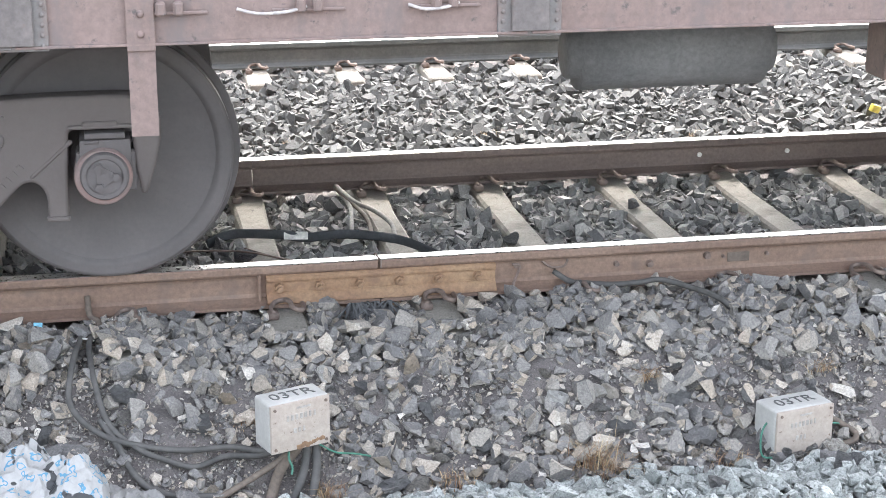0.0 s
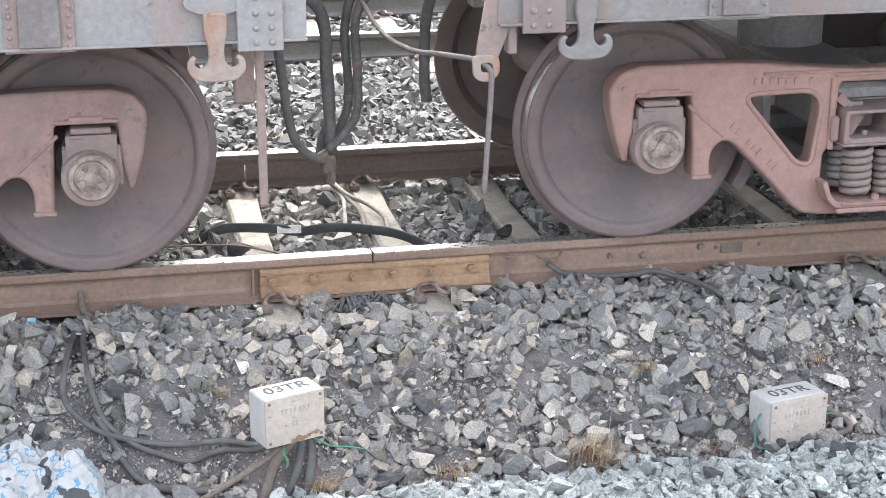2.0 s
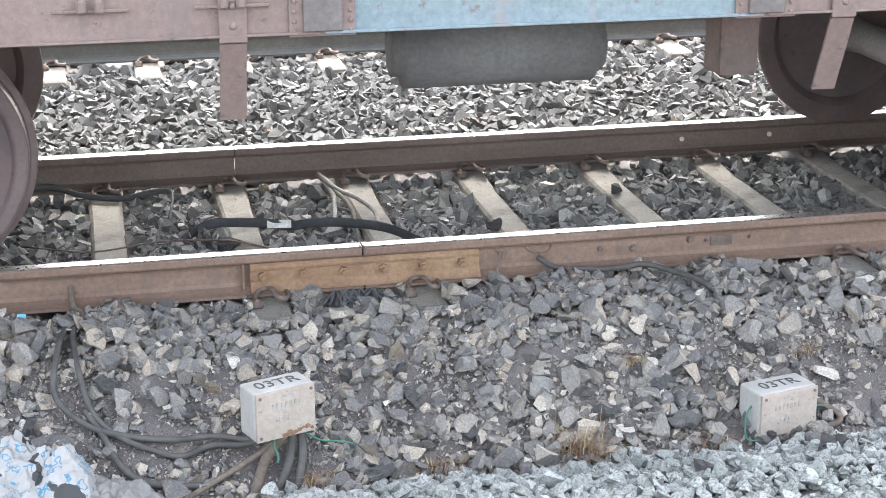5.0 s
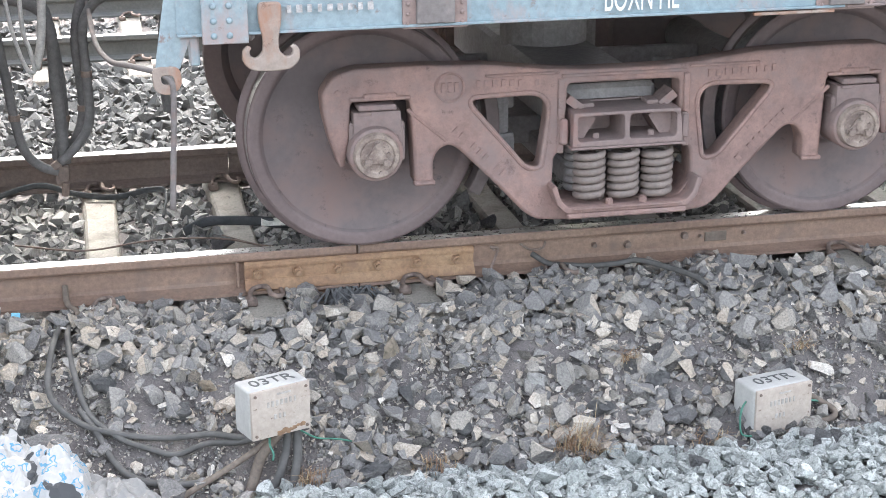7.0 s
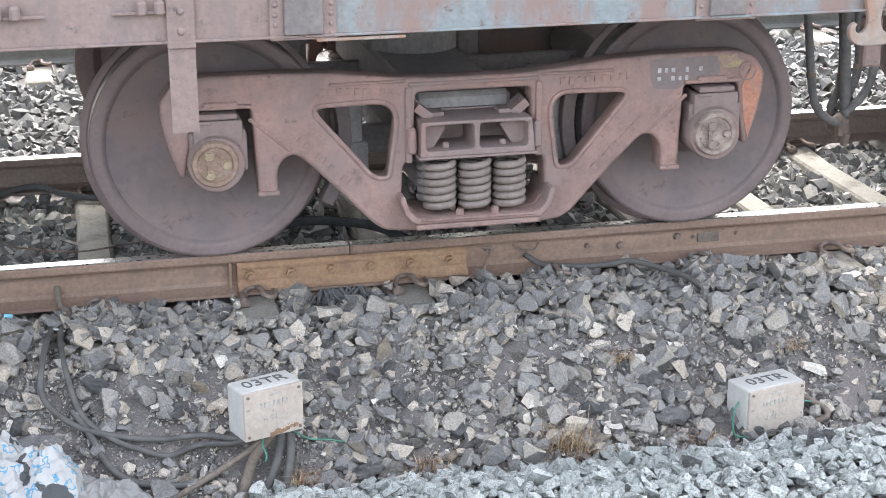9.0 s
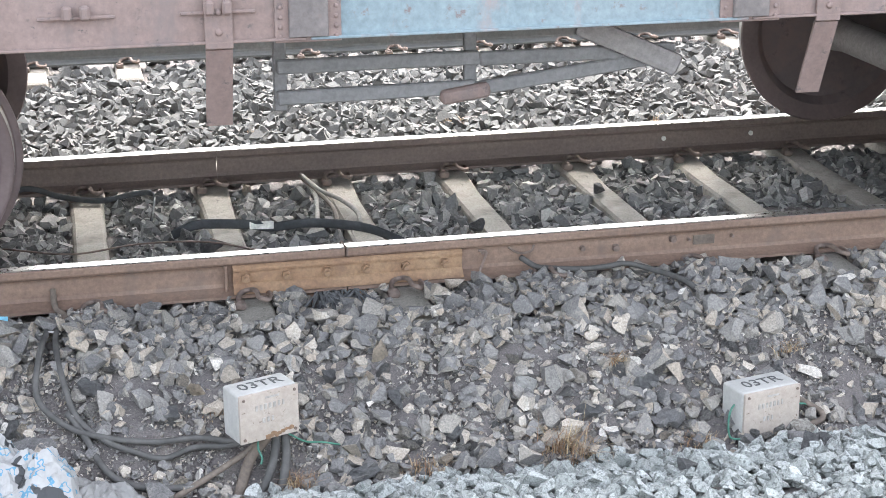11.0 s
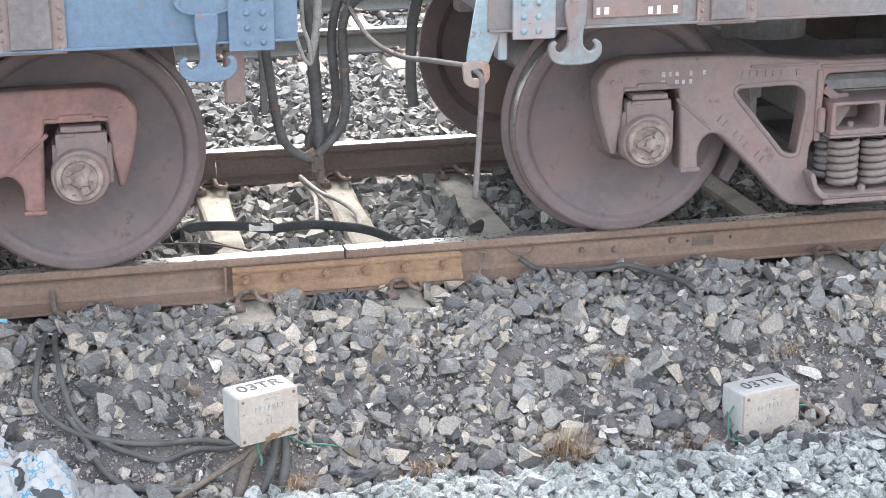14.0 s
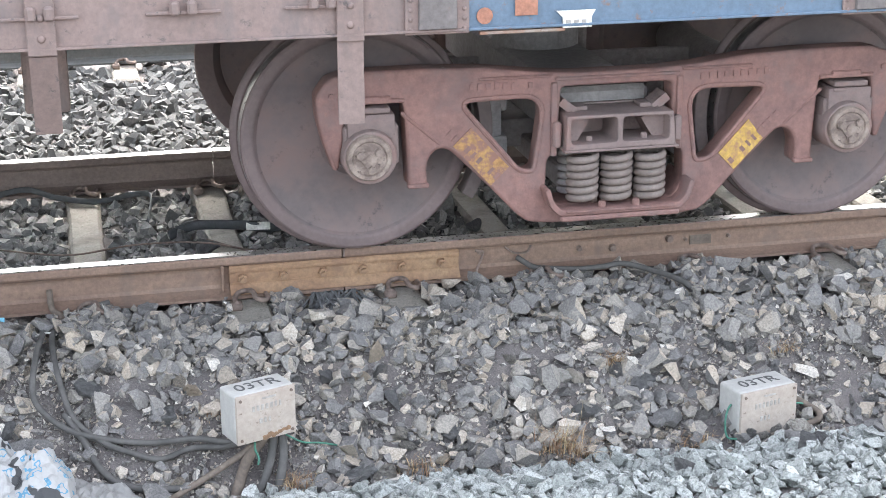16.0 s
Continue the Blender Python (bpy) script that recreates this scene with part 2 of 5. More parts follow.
RED_BROWN = (0.28, 0.165, 0.135)
# dusty red oxide, desaturated further so the haze veil is in its colour
M_BROGIE = surface("bogie_red_oxide", [(0.3, (0.2, 0.132, 0.117)), (0.5, (0.265, 0.173, 0.15)), (0.7, (0.33, 0.208, 0.175))], 4.0, 0.8, bump=0.6, bscale=45, grain=0.28, gscale=28,
                   stain=(0.23, 0.175, 0.162), sscale=3.0, sband=(0.48, 0.66), chips=(0.16, 0.11, 0.10), cscale=14, cband=(0.57, 0.68))
M_BOGIE_RED = surface("bogie_dark_red", [(0.3, (0.19, 0.112, 0.10)), (0.5, (0.24, 0.136, 0.118)), (0.7, (0.29, 0.16, 0.135))], 4.0, 0.72, bump=0.8, bscale=38, grain=0.28, gscale=28,
                      stain=(0.2, 0.14, 0.13), sscale=3.0, sband=(0.5, 0.68), chips=(0.33, 0.27, 0.25), cscale=18, cband=(0.66, 0.71))
M_BOGIE_SOOT = surface("bogie_sooty", [(0.3, (0.15, 0.13, 0.125)), (0.6, (0.22, 0.17, 0.16)), (0.8, (0.30, 0.185, 0.16))], 1.3, 0.8, bump=0.3, bscale=70, grain=0.2, gscale=28)


def half_soot(name, clean, soot, edge):
    """Red oxide on one half, oily soot on the other, with an uneven border."""
    m = surface(name, [(0.3, clean), (0.7, tuple(c * 1.25 for c in clean))], 2.4, 0.8, bump=0.3, bscale=70, grain=0.2, gscale=28)
    nt = m.node_tree
    bsdf = nt.nodes["Principled BSDF"]
    old = bsdf.inputs["Base Color"].links[0].from_socket
    vec = nt.nodes.new("ShaderNodeTexCoord").outputs["Object"]
    sep = nt.nodes.new("ShaderNodeSeparateXYZ")
    nt.links.new(vec, sep.inputs[0])
    add = nt.nodes.new("ShaderNodeMath")
    add.operation = "MULTIPLY_ADD"
    add.inputs[1].default_value = 0.7
    nt.links.new(noise_node(nt, vec, 3.0), add.inputs[0])
    nt.links.new(sep.outputs[0], add.inputs[2])
    r = ramp_node(nt, [(edge, (0, 0, 0)), (min(edge + 0.3, 1.0), (1, 1, 1))])
    nt.links.new(add.outputs[0], r.inputs[0])
    nt.links.new(mix_node(nt, old, soot, r.outputs[0]), bsdf.inputs["Base Color"])
    return m


M_HALF_SOOT = half_soot("half_sooty_oxide", (0.27, 0.165, 0.14), (0.128, 0.11, 0.102), 0.42)
# primer on the blue wagon; also the painted-on orange light of one frame horn
M_ORANGE = surface("orange_primer_and_lit_horn", [(0.3, (0.35, 0.155, 0.10)), (0.7, (0.41, 0.20, 0.135))], 12, 0.75, bump=0.2, stain=(0.3, 0.2, 0.17), sscale=14, sband=(0.52, 0.7))
M_BOGIE_DUST = surface("bogie_dusty", [(0.3, (0.208, 0.158, 0.147)), (0.7, (0.27, 0.204, 0.188))], 2.4, 0.85, bump=0.3, bscale=70, grain=0.2, gscale=28, stain=(0.29, 0.165, 0.14), sscale=3, sband=(0.52, 0.72), chips=(0.15, 0.11, 0.10), cscale=14, cband=(0.57, 0.68))
M_CAP_BOLT = surface("cap_bolt", [(0.3, (0.22, 0.17, 0.145)), (0.7, (0.34, 0.275, 0.235))], 14, 0.75, 0.1, bump=0.2)
M_CAP = surface("greasy_cap", [(0.3, (0.17, 0.128, 0.11)), (0.7, (0.26, 0.20, 0.17))], 14, 0.75, 0.1, bump=0.4, bscale=40, stain=(0.38, 0.31, 0.26), sscale=16, sband=(0.42, 0.62), chips=(0.10, 0.075, 0.065), cscale=22, cband=(0.58, 0.66))
M_CAP_BROWN = surface("rusty_cap", [(0.3, (0.2, 0.135, 0.10)), (0.7, (0.28, 0.195, 0.15))], 14, 0.8, bump=0.4, bscale=40, stain=(0.3, 0.24, 0.2), sscale=12, sband=(0.54, 0.7))
M_CAP_YELLOW = surface("ochre_bolt", [(0.3, (0.29, 0.225, 0.145)), (0.7, (0.37, 0.29, 0.195))], 14, 0.75, bump=0.2)
M_HOOK = paint("worn_hook", (0.25, 0.195, 0.165), (0.35, 0.29, 0.245), (0.3, 0.165, 0.11), (0.46, 0.58))
M_SILL = paint("brown_sill", (0.215, 0.155, 0.135), (0.275, 0.203, 0.182), (0.19, 0.155, 0.146))
M_TEAL = paint("faded_teal", (0.202, 0.267, 0.292), (0.263, 0.321, 0.339), (0.34, 0.26, 0.24), (0.54, 0.68))
M_GREYTEAL = paint("grey_tan", (0.225, 0.215, 0.208), (0.295, 0.285, 0.275), (0.27, 0.19, 0.165), (0.5, 0.66))
M_MIXED = paint("patchy_blue_rust", (0.20, 0.24, 0.25), (0.24, 0.235, 0.225), (0.235, 0.165, 0.145), (0.44, 0.56))
M_BLUE = paint("blue_paint", (0.115, 0.17, 0.235), (0.152, 0.205, 0.262), (0.36, 0.22, 0.18), (0.68, 0.75))
M_DULL = paint("dull_grey_brown", (0.165, 0.155, 0.148), (0.225, 0.21, 0.20), (0.215, 0.16, 0.14), (0.48, 0.62))


# ---- mesh helpers ----
def part(name, bm, material, parent=None, label="", smooth=False, m=None):
    """Links a bmesh or mesh as one object, under a thing or a part."""
    if isinstance(bm, bmesh.types.BMesh):
        me = bpy.data.meshes.new(name)
        bm.to_mesh(me)
        bm.free()
    else:
        me = bm
    if material is not None and not me.materials:
        for mm in (material if isinstance(material, (list, tuple)) else [material]):
            me.materials.append(mm)
    if smooth:
        me.polygons.foreach_set("use_smooth", [True] * len(me.polygons))
    ob = new(name, me)
    if parent is not None:
        ob.parent = parent
    if m is not None:
        ob.matrix_basis = m
    if label:
        tagged(ob, label)
    return ob


def empty(name, label, category, group="", kind=""):
    return tagged(new(name), label, category, group, kind)


def box_bm(sx, sy, sz, at=(0, 0, 0), bevel=0.0, seg=1, bm=None):
    bm = bm or bmesh.new()
    g = bmesh.ops.create_cube(bm, size=1, matrix=Matrix.Translation(at) @ Matrix.Diagonal((sx, sy, sz, 1)))
    if bevel:
        edges = list({e for v in g["verts"] for e in v.link_edges})
        bmesh.ops.bevel(bm, geom=edges, offset=bevel, segments=seg, affect="EDGES", profile=0.6)
    return bm


def cyl_bm(r, length, m, seg=16, r2=None, bm=None, bevel=0.0):
    """A cylinder along its own z, centred, at the pose m."""
    bm = bm or bmesh.new()
    g = bmesh.ops.create_cone(bm, cap_ends=True, segments=seg, radius1=r, radius2=r if r2 is None else r2, depth=length, matrix=m)
    if bevel:
        caps = [f for f in {f for v in g["verts"] for f in v.link_faces} if len(f.verts) == seg]
        bmesh.ops.bevel(bm, geom=list({e for f in caps for e in f.edges}), offset=bevel, segments=2, affect="EDGES")
    return bm


def lathe_bm(profile, seg=48, bm=None, closed=False):
    """Turns (radius, y) points round the y axis."""
    bm = bm or bmesh.new()
    rings = []
    for r, y in profile:
        rings.append([bm.verts.new((r * math.cos(2 * math.pi * k / seg), y, r * math.sin(2 * math.pi * k / seg))) for k in range(seg)])
    pairs = list(zip(rings, rings[1:]))
    if closed:
        pairs.append((rings[-1], rings[0]))
    for a, b in pairs:
        for k in range(seg):
            bm.faces.new((a[k], a[(k + 1) % seg], b[(k + 1) % seg], b[k]))
    bmesh.ops.recalc_face_normals(bm, faces=bm.faces)
    return bm


def smooth_path(points, per=8):
    """Catmull-Rom through the points."""
    p = [Vector(q) for q in points]
    p = [2 * p[0] - p[1]] + p + [2 * p[-1] - p[-2]]
    out = []
    for i in range(1, len(p) - 2):
        for k in range(per):
            t = k / per
            a, b, c, d = p[i - 1], p[i], p[i + 1], p[i + 2]
            out.append(0.5 * ((2 * b) + (c - a) * t + (2 * a - 5 * b + 4 * c - d) * t * t + (3 * b - a - 3 * c + d) * t ** 3))
    out.append(p[-2])
    return out


def tube_bm(path, r, seg=8, bm=None, flat=1.0):
    """A rod of radius r along the path; flat squeezes its second axis."""
    bm = bm or bmesh.new()
    up = Vector((0, 0, 1))
    rings = []
    side = None
    for i, q in enumerate(path):
        d = (path[min(i + 1, len(path) - 1)] - path[max(i - 1, 0)]).normalized()
        if side is None:
            side = d.cross(up)
            if side.length < 0.1:
                side = d.cross(Vector((0, 1, 0)))
        side = (side - d * side.dot(d)).normalized()
        nrm = side.cross(d)
        rings.append([bm.verts.new(q + side * (r * math.cos(2 * math.pi * k / seg)) + nrm * (r * flat * math.sin(2 * math.pi * k / seg))) for k in range(seg)])
    for a, b in zip(rings, rings[1:]):
        for k in range(seg):
            bm.faces.new((a[k], a[(k + 1) % seg], b[(k + 1) % seg], b[k]))
    bm.faces.new(rings[0][::-1])
    bm.faces.new(rings[-1])
    bmesh.ops.recalc_face_normals(bm, faces=bm.faces)
    return bm


def plate_mesh(loops, half, bevel, res=2):
    """A plate in x and z cut from outlines (holes by even-odd), half thick along y, with rounded edges."""
    cu = bpy.data.curves.new("plate", "CURVE")
    cu.dimensions, cu.fill_mode = "2D", "BOTH"
    cu.extrude, cu.bevel_depth, cu.bevel_resolution, cu.offset = half - bevel, bevel, res, -bevel
    for loop in loops:
        sp = cu.splines.new("POLY")
        sp.points.add(len(loop) - 1)
        for q, (x, z) in zip(sp.points, loop):
            q.co = (x, z, 0, 1)
        sp.use_cyclic_u = True
    tmp = bpy.data.objects.new("tmp", cu)
    scene.collection.objects.link(tmp)
    me = bpy.data.meshes.new_from_object(tmp.evaluated_get(bpy.context.evaluated_depsgraph_get()))
    bpy.data.objects.remove(tmp)
    bpy.data.curves.remove(cu)
    me.transform(pose(0, 0, 0, 90))
    return me


def text_mesh(body, size, depth=0.0008):
    cu = bpy.data.curves.new("text", "FONT")
    cu.body, cu.size, cu.extrude, cu.align_x, cu.align_y = body, size, depth, "CENTER", "CENTER"
    tmp = bpy.data.objects.new("tmp", cu)
    scene.collection.objects.link(tmp)
    me = bpy.data.meshes.new_from_object(tmp.evaluated_get(bpy.context.evaluated_depsgraph_get()))
    bpy.data.objects.remove(tmp)
    bpy.data.curves.remove(cu)
    return me


def rounded(loop, r, seg=4):
    """Rounds the corners of a closed outline; r is one radius or one for each corner."""
    out = []
    n = len(loop)
    for i in range(n):
        a, b, c = Vector(loop[i - 1]), Vector(loop[i]), Vector(loop[(i + 1) % n])
        k = min(r[i] if isinstance(r, tuple) else r, (a - b).length * 0.45, (c - b).length * 0.48)
        p, q = b + (a - b).normalized() * k, b + (c - b).normalized() * k
        for j in range(seg + 1):
            t = j / seg
            out.append(tuple((1 - t) ** 2 * p + 2 * t * (1 - t) * b + t * t * q))
    return out

# ---- ground, ballast and track ----
TRACK_Y = 0.873
SLEEPERS = [0.59, 1.21, 1.83, 2.45, 3.08, 3.69, 4.353, 4.97, 5.59, 6.21, 6.83, 7.45, 8.07]
OPEN_ENDS = (2.45, 3.08, 4.97)


def ground_z(x, y):
    if y > 1.9 or 0.0 < y:
        z = -0.235
    elif y > -0.58:
        z = -0.222
    elif y > -1.13:
        z = -0.222 - 0.665 * (-0.58 - y)
    else:
        z = min(-0.588 + 0.3 * (-1.13 - y), -0.46)
    return z


def make_ground():
    xs = [-900, -120, -30, -8, -3] + [-1 + 0.07 * i for i in range(144)] + [10, 14, 30, 120, 900]
    ys = [-900, -120, -30, -8, -4] + [-2.4 + 0.06 * i for i in range(165)] + [8, 11, 20, 60, 200, 900]
    bm = bmesh.new()
    grid = [[bm.verts.new((x, y, ground_z(x, y) + (0.028 * noise.fractal(Vector((x * 5, y * 5, 0)), 0.9, 2.0, 4) if -2 < x < 9.2 and -2.5 < y < 7.5 else 0.0))) for x in xs] for y in ys]
    for a, b in zip(grid, grid[1:]):
        for i in range(len(xs) - 1):
            bm.faces.new((a[i], a[i + 1], b[i + 1], b[i]))
    return tagged(part("ground", bm, M_SOIL, smooth=True), "dark cinder soil under the railway ballast", "ground", kind="structure")


ground = make_ground()


def stone_template(rng, points=13):
    bm = bmesh.new()
    flat = rng.uniform(0.5, 0.85)
    wide = rng.uniform(0.65, 1.0)
    for _ in range(points):
        v = Vector((rng.gauss(0, 1), rng.gauss(0, 1), rng.gauss(0, 1))).normalized() * rng.uniform(0.75, 1.05)
        v = Vector([max(-0.72, min(0.72, c)) for c in v])
        bm.verts.new((v.x, v.y * wide, v.z * flat))
    r = bmesh.ops.convex_hull(bm, input=bm.verts)
    bmesh.ops.delete(bm, geom=[g for g in r["geom_interior"] if isinstance(g, bmesh.types.BMVert)], context="VERTS")
    bmesh.ops.triangulate(bm, faces=bm.faces)
    bm.verts.index_update()
    vs = np.array([v.co[:] for v in bm.verts])
    fs = np.array([[v.index for v in f.verts] for f in bm.faces])
    bm.free()
    return vs, fs


def chunk_template(rng, bevel):
    """A crushed-stone chunk: a slab cut by random planes, its edges worn."""
    bm = bmesh.new()
    half = Vector((0.92, rng.uniform(0.36, 0.78), rng.uniform(0.18, 0.46)))
    bmesh.ops.create_cube(bm, size=2.0, matrix=pose(0, 0, 0, rng.uniform(-25, 25), rng.uniform(-25, 25), 0) @ Matrix.Diagonal((1.0, 1.0, 0.9, 1)))
    count = rng.randint(10, 14)
    for k in range(count):
        up = 1 - 2 * (k + 0.5) / count
        side = math.sqrt(1 - up * up)
        n = (Vector((math.cos(2.4 * k) * side, math.sin(2.4 * k) * side, up)) + Vector([rng.gauss(0, 0.36) for _ in range(3)])).normalized()
        reach = math.sqrt(sum((n[i] * half[i]) ** 2 for i in range(3))) * rng.uniform(0.62, 1.0)
        bmesh.ops.bisect_plane(bm, geom=bm.verts[:] + bm.edges[:] + bm.faces[:], plane_co=n * reach, plane_no=n, clear_outer=True)
        bmesh.ops.holes_fill(bm, edges=[e for e in bm.edges if e.is_boundary], sides=0)
    bmesh.ops.remove_doubles(bm, verts=bm.verts, dist=0.03)
    if not bevel:
        off = Vector((rng.uniform(0, 50), 0, 0))
        bmesh.ops.triangulate(bm, faces=bm.faces)
        for v in bm.verts:
            v.co += v.co.normalized() * 0.22 * noise.noise(v.co * 2.0 + off)
    else:
        bmesh.ops.bevel(bm, geom=bm.edges[:], offset=bevel, segments=1, affect="EDGES")
        bmesh.ops.triangulate(bm, faces=bm.faces)
        bmesh.ops.subdivide_edges(bm, edges=[e for e in bm.edges if e.calc_length() > 0.3], cuts=1)
        off = Vector((rng.uniform(0, 50), 0, 0))
        for v in bm.verts:
            v.co += v.co.normalized() * (0.15 * noise.noise(v.co * 1.8 + off) + 0.04 * noise.noise(v.co * 5 + off))
    bmesh.ops.triangulate(bm, faces=bm.faces)
    bmesh.ops.recalc_face_normals(bm, faces=bm.faces)
    bm.verts.index_update()
    vs = np.array([v.co[:] for v in bm.verts])
    vs *= 0.84 / np.abs(vs).max()
    fs = np.array([[v.index for v in f.verts] for f in bm.faces])
    bm.free()
    return vs, fs


rng = random.Random(4)
WORN = [chunk_template(rng, 0.016) for k in range(44)]
TEMPLATES = [chunk_template(rng, 0.0) for k in range(30)]
TINY = [stone_template(rng, 7) for k in range(6)]


def slope_turn(y):
    """Stones lie flat on the bank, which falls away from the track."""
    return Matrix.Rotation(radians(30 if -1.13 < y < -0.56 else (12 if -0.56 <= y < -0.4 else (-12 if y <= -1.13 else 0))), 3, "X")


def random_turn(rng, lean=1.0, y=0.0):
    return np.array(slope_turn(y) @ Euler((rng.gauss(0, 0.5 * lean), rng.gauss(0, 0.5 * lean), rng.uniform(0, 6.283))).to_matrix())


def soft_shade(me):
    me.polygons.foreach_set("use_smooth", [True] * len(me.polygons))
    me.set_sharp_from_angle(angle=radians(24))


# cables lie here, with no stones on them
CABLE_LINE = [(1.65, -0.36), (1.643, -0.45), (1.63, -0.55), (1.615, -0.65), (1.60, -0.735), (1.65, -0.77), (1.68, -0.68), (1.70, -0.818), (1.77, -0.85), (1.835, -0.875), (1.92, -0.90), (2.0, -0.92), (2.08, -0.92),
              (2.15, -0.915), (2.22, -0.93), (1.81, -0.955), (1.87, -1.018), (1.93, -1.04), (1.98, -1.05)]


def clear_of_cables(x, y):
    return all((x - a) ** 2 + (y - b) ** 2 > 0.0022 for a, b in CABLE_LINE) and not (2.24 < x < 2.52 and -1.13 < y < -0.86)


def stone_heap(name, label, spots, material, templates, rng, lean=1.0):
    """spots: rows of x, y, z, size. All stones of one bed in one mesh."""
    vv, ff, n = [], [], 0
    for x, y, z, s in spots:
        vs, fs = templates[rng.randrange(len(templates))]
        vv.append((vs * (s * 0.62)) @ random_turn(rng, lean, y).T + (x, y, z))
        ff.append(fs + n)
        n += len(vs)
    me = bpy.data.meshes.new(name)
    me.from_pydata(np.concatenate(vv).tolist(), [], np.concatenate(ff).tolist())
    me.materials.append(material)
    soft_shade(me)
    return tagged(new(name, me), label, "ballast", kind="stuff")


def on_sleeper(x, y, half=0.085):
    return any(abs(x - c) < half for c in SLEEPERS)


def scatter(x0, x1, y0, y1, per_m2, size, keep, rng, lift=0.25):
    spots = []
    for _ in range(int((x1 - x0) * (y1 - y0) * per_m2)):
        x, y = rng.uniform(x0, x1), rng.uniform(y0, y1)
        s = size(x, y)
        if s and keep(x, y, s):
            spots.append((x, y, ground_z(x, y) + s * rng.uniform(-0.05, lift), s))
    return spots


def usual(rng, mean=0.062, spread=0.32, low=0.028, high=0.105):
    return lambda x, y: min(high, max(low, rng.lognormvariate(math.log(mean), spread)))


def bed_between():
    r = random.Random(11)
    lying = lambda x, y, s: not on_sleeper(x, y, 0.075 + s * 0.35) and 0.1 < y < 1.7
    spots = scatter(-0.3, 8.4, 0.1, 1.7, 1000, usual(r, 0.052, 0.4, 0.02, 0.1), lying, r, 0.4)
    return stone_heap("ballast", "grey crushed stone ballast between the rails", spots, M_STONE_BED, TEMPLATES, r, 0.8)


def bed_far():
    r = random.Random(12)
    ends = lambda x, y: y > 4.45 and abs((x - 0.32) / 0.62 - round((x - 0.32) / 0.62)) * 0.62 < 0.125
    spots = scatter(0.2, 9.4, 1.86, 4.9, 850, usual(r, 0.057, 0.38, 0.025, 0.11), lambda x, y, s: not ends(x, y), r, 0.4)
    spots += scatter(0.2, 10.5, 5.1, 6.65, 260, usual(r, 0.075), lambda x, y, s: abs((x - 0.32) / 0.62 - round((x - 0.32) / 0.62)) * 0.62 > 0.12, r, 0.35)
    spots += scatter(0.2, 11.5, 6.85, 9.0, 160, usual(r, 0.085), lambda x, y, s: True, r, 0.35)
    return stone_heap("ballast", "sunlit grey crushed stone between two tracks, coloured darker to offset the sun", spots, M_STONE_FAR, TEMPLATES, r, 0.8)


def thick(x, y):
    """How much of the slope is covered by stones."""
    w = noise.noise(Vector((x * 2.3, y * 3.1, 7)))
    if y > -0.64 + 0.06 * w:
        return 1.0
    if y < -0.86 + 0.1 * w and 2.6 < x < 3.9:
        return 0.8
    if y < -0.98:
        return 0.6
    return 0.44 + 0.32 * w


def bed_near():
    r = random.Random(13)

    def keep(x, y, s):
        if r.random() > thick(x, y):
            return False
        if 2.68 < x < 2.9 and -0.26 < y < -0.1:
            return False
        if any(abs(x - c) < 0.075 + s * 0.3 for c in OPEN_ENDS) and y > -0.42:
            return False
        return y < -0.085 - s * 0.2 and (s < 0.025 or clear_of_cables(x, y))
    spots = scatter(0.6, 6.6, -1.16, -0.08, 2500, usual(r, 0.036, 0.5, 0.013, 0.11), keep, r, 0.55)
    spots = [(x, y, max(z, -0.175 if on_sleeper(x, y, 0.1) and y > -0.48 else z) + (0.022 if y > -0.5 else 0.0), s) for x, y, z, s in spots]
    return stone_heap("ballast", "angular grey and brown ballast stones on the shoulder slope", spots, M_STONE, WORN, r, 0.75)


def bed_chips():
    r = random.Random(14)
    spots = scatter(0.8, 6.4, -1.16, -0.4, 5200, usual(r, 0.0135, 0.42, 0.005, 0.032), lambda x, y, s: True, r, 0.6)
    return stone_heap("stone_chips", "small stone chips and grit on dark soil", spots, M_STONE, TINY, r)


def bed_granite():
    r = random.Random(15)
    edge = lambda x: -1.105 + 0.03 * noise.noise(Vector((x * 4, 3, 0)))
    spots = scatter(2.25, 6.0, -2.0, -1.06, 1500, usual(r, 0.052, 0.3, 0.025, 0.09), lambda x, y, s: y < edge(x), r, 0.7)
    return stone_heap("granite_gravel", "fresh pale speckled granite gravel", spots, M_GRANITE, WORN, r)


for bed in (bed_between, bed_far, bed_near, bed_chips, bed_granite):
    bed()

RAIL_HALF = [(0.027, 0.0), (0.0335, -0.003), (0.036, -0.010), (0.036, -0.032), (0.032, -0.040), (0.012, -0.050), (0.0085, -0.062), (0.0085, -0.125), (0.014, -0.140),
             (0.045, -0.152), (0.075, -0.159), (0.075, -0.171)]


def rail(x0, x1, y, label, rust=None):
    pts = [(a, z) for a, z in RAIL_HALF] + [(-a, z) for a, z in reversed(RAIL_HALF)]
    bm = bmesh.new()
    n = max(2, int((x1 - x0) / 0.5))
    rings = [[bm.verts.new((x0 + (x1 - x0) * i / n, y + a, z)) for a, z in pts] for i in range(n + 1)]
    k = len(pts)
    for a, b in zip(rings, rings[1:]):
        for i in range(k):
            f = bm.faces.new((a[i], a[(i + 1) % k], b[(i + 1) % k], b[i]))
            f.material_index = 1 if i in (k - 1, 0, k - 2) else 0
    bm.faces.new(rings[0])
    bm.faces.new(rings[-1][::-1])
    bmesh.ops.recalc_face_normals(bm, faces=bm.faces)
    return tagged(part("rail", bm, [rust or M_RAIL, M_RAILTOP]), label, "rail", "rails", "structure")


